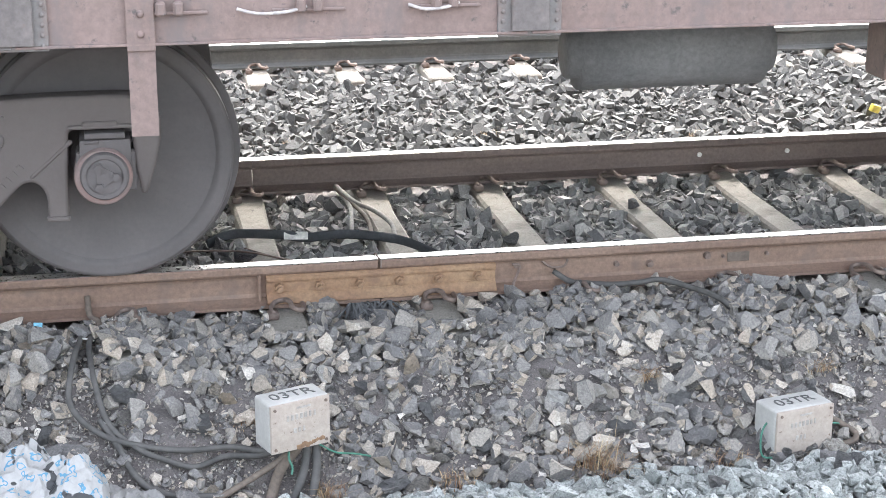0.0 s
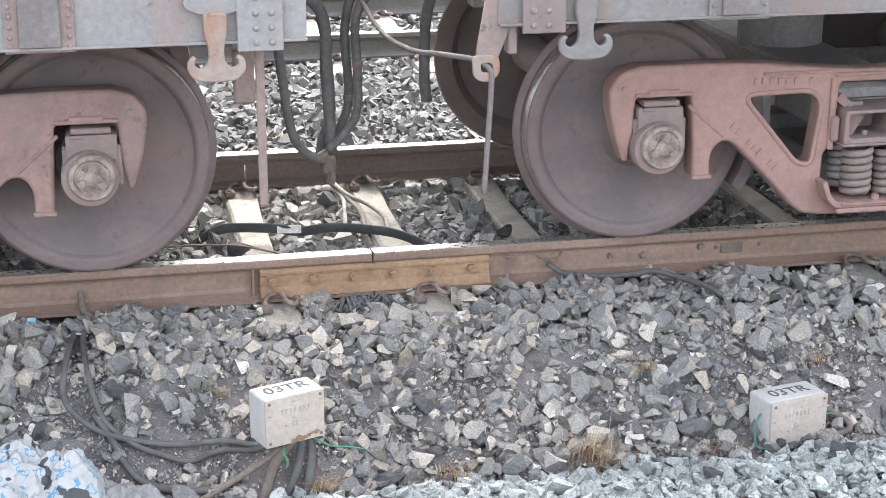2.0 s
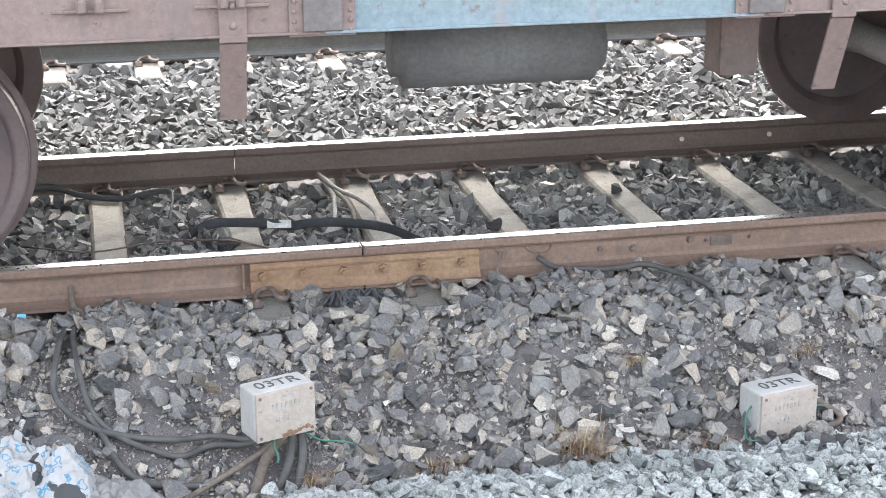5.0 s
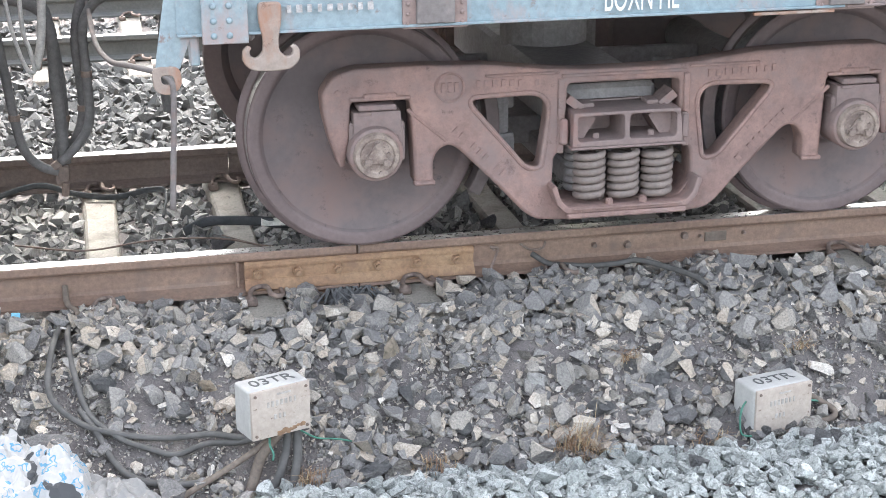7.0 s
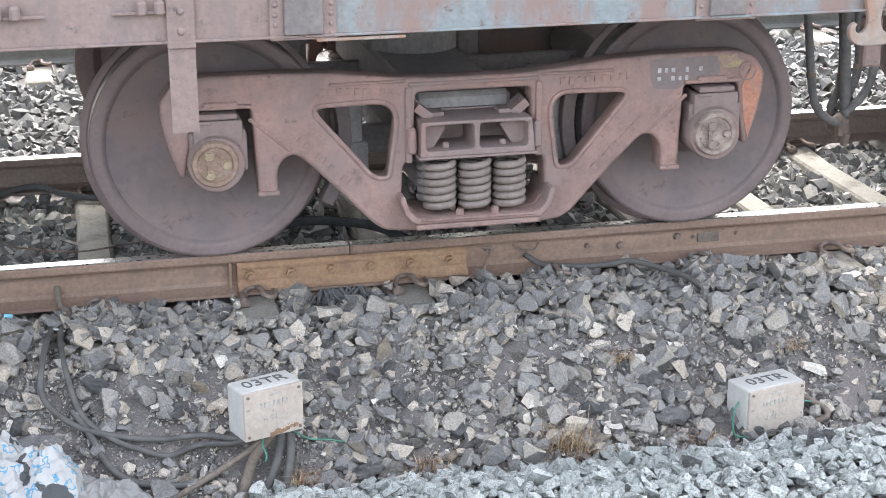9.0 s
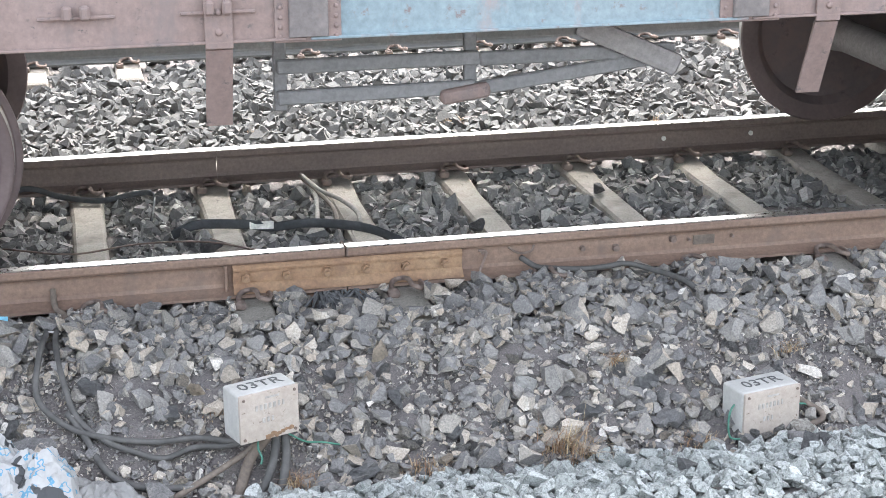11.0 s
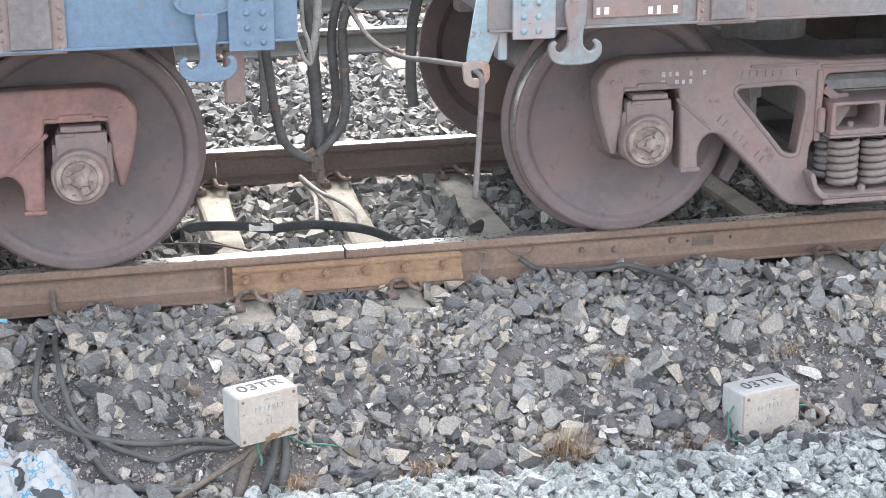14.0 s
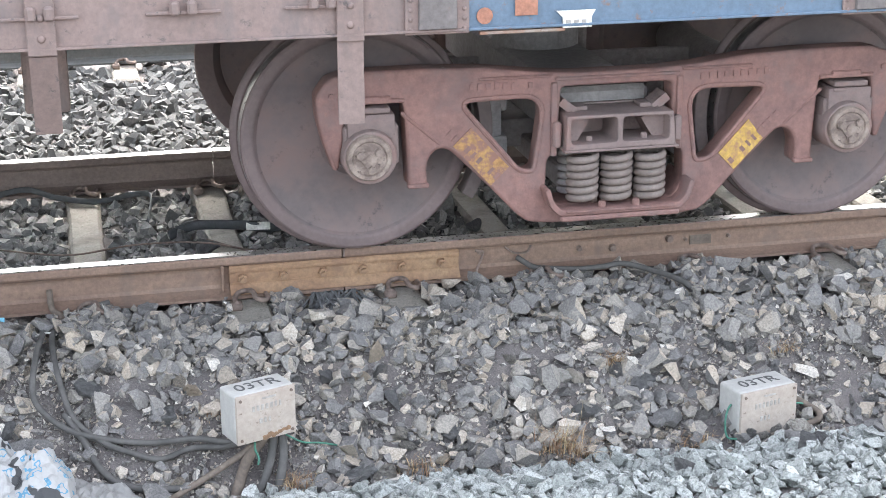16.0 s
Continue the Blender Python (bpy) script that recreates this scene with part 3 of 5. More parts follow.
near_rail = rail(-40, 2.849, 0.0, "brown rusty steel rail with a polished running surface")
rail(2.854, 60, 0.0, "brown rusty steel rail with a polished running surface")
far_rail = rail(-40, 2.487, 1.746, "grey-brown steel rail with a polished running surface", M_RAIL_FAR)
rail(2.490, 60, 1.746, "grey-brown steel rail with a polished running surface", M_RAIL_FAR)
rail(-40, 60, 5.0, "dark rail of the neighbouring track", M_RAIL_DARK)
rail(-40, 60, 6.746, "dark rail of the neighbouring track", M_RAIL_DARK)


def sleeper_mesh():
    bm = bmesh.new()
    rows = []
    for y, w, top in ((-1.375, 0.078, -0.200), (-1.36, 0.082, -0.187), (-0.75, 0.078, -0.181), (-0.45, 0.068, -0.196), (0.45, 0.068, -0.196), (0.75, 0.078, -0.181), (1.36, 0.082, -0.187), (1.375, 0.078, -0.200)):
        rows.append([bm.verts.new(c) for c in ((-0.125, y, -0.39), (-w - 0.004, y, top - 0.012), (-w + 0.008, y, top), (w - 0.008, y, top), (w + 0.004, y, top - 0.012), (0.125, y, -0.39))])
    for a, b in zip(rows, rows[1:]):
        for i in range(5):
            bm.faces.new((a[i], b[i], b[i + 1], a[i + 1]))
    bm.faces.new(rows[0])
    bm.faces.new(rows[-1][::-1])
    bmesh.ops.recalc_face_normals(bm, faces=bm.faces)
    me = bpy.data.meshes.new("sleeper")
    bm.to_mesh(me)
    bm.free()
    me.materials.append(M_CONCRETE)
    return me


SLEEPER = sleeper_mesh()
CLIP_PATH = smooth_path([(-0.055, -0.11, 0.012), (-0.055, -0.05, 0.012), (-0.035, -0.005, 0.022), (0.005, 0.0, 0.028), (0.022, -0.05, 0.034), (0.025, -0.10, 0.028),
                         (0.055, -0.12, 0.022), (0.075, -0.07, 0.014), (0.075, -0.01, 0.012)], 5)
CLIP = bpy.data.meshes.new("rail_clip")
_b = tube_bm(CLIP_PATH, 0.0105, 7)
box_bm(0.05, 0.06, 0.03, (-0.055, -0.09, -0.002), 0.006, bm=_b)
_b.to_mesh(CLIP)
_b.free()
CLIP.materials.append(M_CLIP)
CLIP.polygons.foreach_set("use_smooth", [True] * len(CLIP.polygons))


def sleeper(x, yc, label):
    ob = tagged(new("sleeper", SLEEPER), label, "sleeper", "sleepers of the track")
    ob.matrix_basis = pose(x, yc, 0)
    for y, turn in ((-0.873 - 0.072, 0), (-0.873 + 0.072, 180), (0.873 - 0.072, 0), (0.873 + 0.072, 180)):
        part("rail_clip", CLIP, None, ob, m=pose(0, y, -0.165, 0, 0, turn))
    return ob


for x in SLEEPERS:
    sleeper(x, TRACK_Y, "pale weathered concrete sleeper bedded in grey ballast")
for i in range(17):
    sleeper(0.32 + 0.62 * i, 5.873, "pale concrete sleeper of the neighbouring track")


def rail_joint():
    y = -0.0085
    bm = bmesh.new()
    sec = [(0.0, -0.043), (-0.026, -0.044), (-0.036, -0.052), (-0.036, -0.066), (-0.026, -0.074), (-0.026, -0.118), (-0.036, -0.126), (-0.058, -0.150), (-0.066, -0.156), (0.0, -0.145)]
    ends = [[bm.verts.new((x, y + a, z)) for a, z in sec] for x in (2.385, 3.345)]
    for i in range(len(sec)):
        bm.faces.new((ends[0][i], ends[0][(i + 1) % len(sec)], ends[1][(i + 1) % len(sec)], ends[1][i]))
    bm.faces.new(ends[0])
    bm.faces.new(ends[1][::-1])
    bmesh.ops.recalc_face_normals(bm, faces=bm.faces)
    bmesh.ops.bevel(bm, geom=[e for e in bm.edges if abs(e.verts[0].co.x - e.verts[1].co.x) > 0.1], offset=0.003, segments=2, affect="EDGES")
    ob = tagged(part("fishplate", bm, M_PLATE), "ochre rusty steel fishplate bolted over a rail joint", "fishplate")
    for k in range(6):
        b = cyl_bm(0.0205, 0.026, pose(0, -0.008, 0, 90), 6, 0.0195, bevel=0.002)
        cyl_bm(0.011, 0.018, pose(0, -0.028, 0, 90), 10, bm=b)
        cyl_bm(0.021, 0.004, pose(0, 0.006, 0, 90), 16, bm=b)
        part("bolt", b, M_PLATE, ob, m=pose(2.437 + 0.1663 * k, y - 0.032, -0.094, 0, 17 * k, 0))
    stub = box_bm(0.012, 0.03, 0.11, (2.357, -0.025, -0.095), 0.003)
    part("end_stop", stub, M_RAIL, ob)
    tag = tagged(part("rail_tag", box_bm(0.1, 0.006, 0.042, (4.431, -0.0125, -0.088), 0.002), M_CABLE_BROWN), "small pale plate fixed on the rail web", "plate")
    for x, z, s in ((3.88, -0.087, 0.013), (4.03, -0.096, 0.018), (4.288, -0.075, 0.018), (4.36, -0.082, 0.008), (4.56, -0.08, 0.009), (3.44, -0.07, 0.01)):
        tagged(part("web_bolt", cyl_bm(s, 0.02, pose(x, -0.018, z, 90), 8, s * 0.8), M_CLIP), "small rusty bolt in the rail web", "bolt", "bolts in the rail web")
    for x in (4.885, 5.385):
        tagged(part("web_plug", cyl_bm(0.013, 0.012, pose(x, 1.7345, -0.088, 90), 10), M_TIN), "pale round plug in the rail web", "plug", "plugs in the rail web")
    part("crossties_plank", box_bm(0.28, 0.1, 0.02, (2.8, -0.06, -0.195), 0.004), M_PLATE, ob, "rusty joint support bar")


rail_joint()

# ---- the goods train ----
# distance run by the train at every half second
RUN = [0.775, 1.837, 2.891, 3.937, 4.974, 6.003, 7.023, 8.034, 9.035, 10.024, 11.003, 11.970, 12.926, 13.871, 14.804, 15.727, 16.641,
       17.546, 18.442, 19.328, 20.204, 21.070, 21.927, 22.775, 23.613, 24.441, 25.260, 26.068, 26.866, 27.655, 28.435, 29.207, 29.971]
PITCH, BOGIE = 10.909, 3.343
WHEEL_R, NEW_WHEEL_R = 0.470, 0.497
FRAME_Y, SIDE_Y = -1.13, -1.60


def run(t):
    return float(np.interp(t, [0.5 * i for i in range(33)], RUN))


def mesh_of(bm, material, smooth=False):
    me = bpy.data.meshes.new("shape")
    bm.to_mesh(me)
    bm.free()
    for mm in (material if isinstance(material, (list, tuple)) else [material]):
        me.materials.append(mm)
    if smooth:
        me.polygons.foreach_set("use_smooth", [True] * len(me.polygons))
    return me


def sharp(me, degrees=35):
    """Smooth shading that keeps the hard edges."""
    me.polygons.foreach_set("use_smooth", [True] * len(me.polygons))
    me.set_sharp_from_angle(angle=radians(degrees))
    return me


def dressed(me, material):
    c = me.copy()
    c.materials.clear()
    c.materials.append(material)
    return c


# side frame outline, one half, in metres from the bogie's middle and from the rail
HALF = [(0.17, 0.742), (0.32, 0.752), (0.557, 0.780), (0.79, 0.789), (1.085, 0.789), (1.165, 0.765), (1.212, 0.70), (1.208, 0.62), (1.186, 0.521), (1.148, 0.404), (1.128, 0.404),
        (1.106, 0.534), (1.10, 0.660), (0.868, 0.660), (0.862, 0.56), (0.852, 0.316), (0.776, 0.314), (0.778, 0.40), (0.765, 0.44), (0.735, 0.466), (0.70, 0.466), (0.672, 0.447),
        (0.516, 0.290), (0.405, 0.170), (0.36, 0.140), (0.268, 0.129)]
OUTLINE = HALF + [(-x, z) for x, z in reversed(HALF)]
EYE_HOLE = rounded([(0.296, 0.664), (0.655, 0.655), (0.402, 0.356), (0.340, 0.350)], (0.11, 0.07, 0.05, 0.03), 6)
EYE_HOLES = [EYE_HOLE, [(-x, z) for x, z in reversed(EYE_HOLE)]]
NEST = rounded([(-0.232, 0.688), (0.232, 0.688), (0.245, 0.425), (0.285, 0.40), (0.292, 0.27), (0.245, 0.205), (-0.245, 0.205), (-0.292, 0.27), (-0.285, 0.40), (-0.245, 0.425)], 0.022)
SIDE_FRAME = sharp(plate_mesh([rounded(OUTLINE, 0.02, 3)] + EYE_HOLES + [NEST], 0.055, 0.014), 40)


def rib_meshes():
    """Raised ribs along the top chord and beside the spring window."""
    out = [box_bm(0.52, 0.02, 0.014, (0, 0, 0.722), 0.004)]
    for s in (-1, 1):
        out += [box_bm(0.30, 0.02, 0.012, (s * 0.42, 0, 0.737), 0.004), box_bm(0.026, 0.02, 0.30, (s * 0.262, 0, 0.56), 0.004),
                box_bm(0.24, 0.024, 0.016, (s * 0.985, 0, 0.672), 0.004), cyl_bm(0.012, 0.016, pose(s * 1.15, 0, 0.70, 90), 10)]
        # rim round the eye hole, and the edge of the slanted arm over the pedestal
        out.append(tube_bm([Vector((s * x, 0.004, z)) for x, z in EYE_HOLE + EYE_HOLE[:2]], 0.011, 8))
        out.append(box_bm(0.21, 0.016, 0.016, bevel=0.005))
        out[-1].transform(pose(s * 0.80, 0.0045, 0.553, 0, s * -41, 0))
        out.append(box_bm(0.13, 0.022, 0.022, (s * 0.985, 0, 0.682), 0.005))
        out.append(box_bm(0.085, 0.03, 0.018, (s * 0.814, 0.004, 0.324), 0.004))
    return [sharp(mesh_of(bm, M_BROGIE)) for bm in out]


RIBS = rib_meshes()


def strokes(bm, r, x, z, turn, w, h, depth):
    """One worn character as a plain short bar."""
    base = Matrix.Translation((x, 0, z)) @ pose(0, 0, 0, 0, turn, 0)
    if r.random() < 0.13:
        return
    sx, sz = r.uniform(0.6, 1.0), r.uniform(0.75, 0.95)
    bmesh.ops.create_cube(bm, size=1, matrix=base @ Matrix.Diagonal((sx * w, depth, sz * h, 1)))


def letters_mesh(plain_end=False):
    """Cast raised marks on the slanted arms and the top chord, worn past reading."""
    bm = bmesh.new()
    r = random.Random(5)
    for s in (-1, 1):
        for k in range(9):
            a = -0.14 + 0.033 * k
            strokes(bm, r, s * (0.585 - a * 0.72), 0.43 - a * 0.69, s * -44, 0.019, 0.033, 0.008)
        for k in range(0 if plain_end and s > 0 else 9):
            strokes(bm, r, s * (0.36 + 0.034 * k), 0.703 + 0.001 * k, 0, 0.02, 0.03, 0.008)
    return mesh_of(bm, M_BROGIE)


LETTERS = letters_mesh()


def adapter_mesh():
    bm = box_bm(0.19, 0.15, 0.10, (0, 0, 0.575), 0.012, 2)
    box_bm(0.15, 0.16, 0.022, (0, 0, 0.640), 0.004, bm=bm)
    box_bm(0.055, 0.165, 0.014, (-0.05, 0, 0.618), 0.003, bm=bm)
    for s in (-1, 1):
        box_bm(0.035, 0.13, 0.16, (s * 0.092, 0, 0.50), 0.008, bm=bm)
    return sharp(mesh_of(bm, M_BOGIE_DUST))


def bearing_mesh():
    bm = lathe_bm([(0.0, 0.09), (0.102, 0.09), (0.108, 0.08), (0.108, -0.085), (0.103, -0.095), (0.096, -0.098), (0.0, -0.098)], 32)
    return sharp(mesh_of(bm, M_BOGIE_DUST))


def cap_mesh():
    """Round end cap with a raised ring, a triangular locking plate and three bolts."""
    bm = lathe_bm([(0.0, -0.112), (0.064, -0.112), (0.070, -0.118), (0.084, -0.118), (0.089, -0.112), (0.091, -0.10), (0.091, -0.09)], 36)
    cyl_bm(0.021, 0.012, pose(0, -0.117, 0, 90), 16, bm=bm, bevel=0.003)
    tri = [(0.062 * math.cos(radians(90 + 120 * k)), 0.062 * math.sin(radians(90 + 120 * k))) for k in range(3)]
    me = plate_mesh([rounded(tri, 0.03, 4)], 0.004, 0.0015, 1)
    me.transform(pose(0, -0.1155, 0))
    bm.from_mesh(me)
    old = len(bm.faces)
    for k in range(3):
        a = radians(90 + 120 * k)
        cyl_bm(0.0165, 0.02, pose(0.043 * math.cos(a), -0.128, 0.043 * math.sin(a), 90, 0, 0), 6, bm=bm, bevel=0.003)
        cyl_bm(0.019, 0.004, pose(0.043 * math.cos(a), -0.1205, 0.043 * math.sin(a), 90, 0, 0), 14, bm=bm)
    bm.faces.ensure_lookup_table()
    for f in bm.faces[old:]:
        f.material_index = 1
    return sharp(mesh_of(bm, [M_CAP, M_CAP_BOLT]))


def wheel_mesh():
    prof = [(0.088, -0.045), (0.128, -0.045), (0.136, -0.03), (0.155, 0.0), (0.20, 0.016), (0.30, 0.026), (0.375, 0.024), (0.402, 0.016), (0.412, 0.006), (0.420, 0.001), (0.428, 0.0), (0.456, 0.0), (0.465, 0.005),
            (0.469, 0.012), (0.470, 0.085), (0.476, 0.097), (0.491, 0.102), (0.499, 0.110), (0.501, 0.118), (0.496, 0.128), (0.486, 0.131), (0.41, 0.131), (0.39, 0.115), (0.37, 0.085), (0.2, 0.085), (0.14, 0.11), (0.088, 0.125)]
    bm = bmesh.new()
    lathe_bm(prof, 80, bm=bm, closed=True)
    bm.faces.ensure_lookup_table()
    for f in bm.faces:
        c = f.calc_center_median()
        r = math.hypot(c.x, c.z)
        f.material_index = 2 if (r > 0.4685 and c.y < 0.09) else (1 if r > 0.41 else 0)
    return sharp(mesh_of(bm, [M_WHEEL, M_RIM, M_TREAD]), 28)


def axle_mesh():
    bm = lathe_bm([(0.0, -1.2), (0.066, -1.2), (0.066, -0.98), (0.095, -0.97), (0.095, -0.7), (0.085, -0.6), (0.082, 0.6), (0.095, 0.7), (0.095, 0.97), (0.066, 0.98), (0.066, 1.2), (0.0, 1.2)], 24)
    return sharp(mesh_of(bm, M_DARK))


def coil_mesh(r=0.0525, wire=0.0155, z0=0.205, z1=0.430, turns=6.2):
    n = int(turns * 18)
    path = [Vector((r * math.cos(2 * math.pi * turns * i / n), r * math.sin(2 * math.pi * turns * i / n), z0 + wire + (z1 - z0 - 2 * wire) * i / n)) for i in range(n + 1)]
    return mesh_of(tube_bm(path, wire, 8), M_SPRING, True)


def seat_mesh():
    """The spring basket: a bent tray with raised cheeks, a front lip and two stops."""
    half = [(0.306, 0.295), (0.294, 0.295), (0.276, 0.235), (0.245, 0.203)]
    low = [(0.255, 0.178), (0.292, 0.215), (0.316, 0.285)]
    outline = half + [(-x, z) for x, z in reversed(half)] + [(-x, z) for x, z in reversed(low)] + low
    me = plate_mesh([rounded(outline, 0.012, 3)], 0.135, 0.005)
    bm = bmesh.new()
    bm.from_mesh(me)
    box_bm(0.50, 0.026, 0.022, (0, -0.128, 0.166), 0.006, bm=bm)
    box_bm(0.46, 0.020, 0.010, (0, -0.136, 0.196), 0.003, bm=bm)
    for s in (-1, 1):
        cyl_bm(0.016, 0.03, pose(s * 0.071, -0.112, 0.213), 10, bm=bm, bevel=0.004)
    return sharp(mesh_of(bm, M_BROGIE))


def bolster_end_mesh():
    """The open end of the bolster over the springs: a deep frame with a thin post, sloping walls and bosses inside."""
    loops = [rounded([(-0.222, 0.580), (0.222, 0.580), (0.236, 0.440), (-0.226, 0.440)], 0.008),
             rounded([(-0.206, 0.564), (-0.012, 0.566), (-0.010, 0.466), (-0.202, 0.462)], 0.018), rounded([(0.012, 0.566), (0.206, 0.564), (0.206, 0.464), (0.010, 0.466)], 0.018)]
    me = plate_mesh(loops, 0.10, 0.005)
    bm = bmesh.new()
    bm.from_mesh(me)
    box_bm(0.47, 0.02, 0.15, (0, 0.11, 0.51), bm=bm)
    for s in (-1, 1):
        bmesh.ops.create_cube(bm, size=1, matrix=Matrix.Translation((s * 0.185, 0.03, 0.500)) @ pose(0, 0, 0, 0, s * -32, 0) @ Matrix.Diagonal((0.085, 0.12, 0.15, 1)))
        cyl_bm(0.014, 0.024, pose(s * 0.115, -0.05, 0.474), 8, bm=bm, bevel=0.003)
        box_bm(0.034, 0.15, 0.105, (s * 0.252, 0.0, 0.50), 0.008, bm=bm)
        # friction wedges sloping up to the frame
        bmesh.ops.create_cube(bm, size=1, matrix=Matrix.Translation((s * 0.195, 0.03, 0.600)) @ pose(0, 0, 0, 0, s * -38, 0) @ Matrix.Diagonal((0.075, 0.10, 0.035, 1)))
        box_bm(0.05, 0.08, 0.018, (s * 0.135, 0.03, 0.588), 0.006, 2, bm=bm)
    box_bm(0.48, 0.22, 0.010, (0.004, -0.004, 0.438), 0.003, bm=bm)
    return sharp(mesh_of(bm, M_BOGIE_DUST))


ADAPTER, BEARING, CAP, WHEEL, AXLE, COIL, SEAT, BOLSTER_END = adapter_mesh(), bearing_mesh(), cap_mesh(), wheel_mesh(), axle_mesh(), coil_mesh(), seat_mesh(), bolster_end_mesh()
BACK_COIL = dressed(COIL, M_DARK)
BROWN_CAP = CAP.copy()
BROWN_CAP.materials[0], BROWN_CAP.materials[1] = M_CAP_BROWN, M_CAP_YELLOW
SOOT_WHEEL = WHEEL.copy()
SOOT_WHEEL.materials[0] = SOOT_WHEEL.materials[1] = M_WHEEL_SOOT
SOOT_WHEEL.transform(Matrix.Diagonal((NEW_WHEEL_R / WHEEL_R, 1, NEW_WHEEL_R / WHEEL_R, 1)))
SOOT_CAP, SOOT_ADAPTER = dressed(CAP, M_WHEEL_SOOT), dressed(ADAPTER, M_WHEEL_SOOT)


def yellow_mesh(s):
    a = [(0.565, 0.512), (0.632, 0.430), (0.510, 0.305), (0.440, 0.378)] if s > 0 else [(-0.600, 0.545), (-0.445, 0.378), (-0.520, 0.305), (-0.672, 0.475)]
    return plate_mesh([a], 0.002, 0.0005, 0)


def bogie(wagon, bx, paint_mat, dirty=None, yellow=(), stencil=0):
    """Side frames with their springs, bolster and adapters, and two wheelsets."""
    for side in (1, -1):
        base = pose(bx, side * FRAME_Y, 0, 0, 0, 0 if side > 0 else 180)
        sf = part("side_frame", dressed(SIDE_FRAME, paint_mat), None, wagon, "cast steel bogie side frame, dusty red-brown" if not dirty else "cast steel bogie side frame, black with soot at one end", m=base)
        if side > 0:
            for rib in RIBS:
                part("rib", dressed(rib, paint_mat), None, sf, m=pose(0, -0.056, 0))
            tagged(part("cast_lettering", dressed(LETTERS, paint_mat), None, sf, "raised cast marks", m=pose(0, -0.057, 0)), kind="stuff")
            if stencil > 0:
                # thin orange plate painting in the orange-lit end of the horn
                part("orange_patch", dressed(plate_mesh([[(1.155, 0.74), (1.198, 0.70), (1.195, 0.62), (1.172, 0.52), (1.146, 0.43), (1.125, 0.52), (1.112, 0.64)]], 0.002, 0.0005, 0), M_ORANGE), None, sf, "orange patch painted on for the lit end of the frame", m=pose(0, -0.0575, 0))
            for s in yellow:
                part("yellow_mark", dressed(yellow_mesh(s), M_YELLOW if s > 0 else M_YELLOW_WORN), None, sf, "flaking yellow paint patch" if s > 0 else "worn orange-yellow paint patch", m=pose(0, -0.0575, 0))
            if stencil:
                bm = bmesh.new()
                r = random.Random(stencil)
                if stencil > 0:
                    bm.from_mesh(plate_mesh([rounded([(0.715, 0.77), (1.01, 0.775), (1.02, 0.685), (0.87, 0.672), (0.845, 0.645), (0.735, 0.65)], 0.03)], 0.001, 0.0003, 0))
                    part("dark_patch", bm, M_BOGIE_SOOT, sf, "dark painted data patch", m=pose(0, -0.0555, 0))
                    blot = [(1.06 + 0.06 * (1 + 0.35 * math.sin(5.1 * a)) * math.cos(0.5236 * a), 0.748 + 0.028 * (1 + 0.3 * math.cos(3.3 * a)) * math.sin(0.5236 * a)) for a in range(12)]
                    part("paint_blotch", dressed(plate_mesh([blot], 0.001, 0.0003, 0), M_OLIVE), None, sf, "flaking olive-yellow paint blotch", m=pose(0, -0.0558, 0))
                    part("cast_ring", tube_bm([Vector((1.135 + 0.034 * math.cos(a * 0.2618), 0, 0.705 + 0.034 * math.sin(a * 0.2618))) for a in range(25)], 0.005, 6), paint_mat, sf, m=pose(0, -0.057, 0))
                    bm = bmesh.new()
                for row, n in ((0.724, 7), (0.690, 5)):
                    for k in range(n):
                        strokes(bm, r, stencil * 0.85 - 0.09 + 0.029 * k, row, 0, 0.016, 0.022, 0.002)
                tagged(part("stencil", bm, M_FADED_INK, sf, "worn white stencilled marks", m=pose(0, -0.058, 0)), kind="stuff")
        for s in (-1, 1):
            part("axle_box_adapter", SOOT_ADAPTER if dirty and s * side > 0 else ADAPTER, None, sf, m=pose(s * 1.0, 0.0, 0))
            part("bearing", BEARING, None, sf, m=pose(s * 1.0 - side * 0.012, -0.012, (NEW_WHEEL_R if dirty and s * side > 0 else WHEEL_R) - 0.008))
        part("spring_seat", dressed(SEAT, paint_mat), None, sf)
        part("bolster_end", BOLSTER_END, None, sf, m=pose(0, -0.01, 0))
        for k, x in enumerate((-0.142, 0.0, 0.142)):
            part("coil_spring", COIL, None, sf, "grey-brown steel coil spring", m=pose(x, -0.065, 0, 0, 0, 40 * k))
            part("coil_spring", BACK_COIL, None, sf, m=pose(x, 0.06, 0, 0, 0, 70 * k))
    bm = box_bm(0.40, 2.0, 0.22, (0, 0, 0.53), 0.02)
    box_bm(0.30, 2.1, 0.10, (0, 0, 0.235), 0.01, bm=bm)
    cyl_bm(0.2, 0.2, pose(0, 0, 0.72), 24, bm=bm)
    part("bolster", bm, M_DARK, wagon, m=pose(bx, 0, 0))
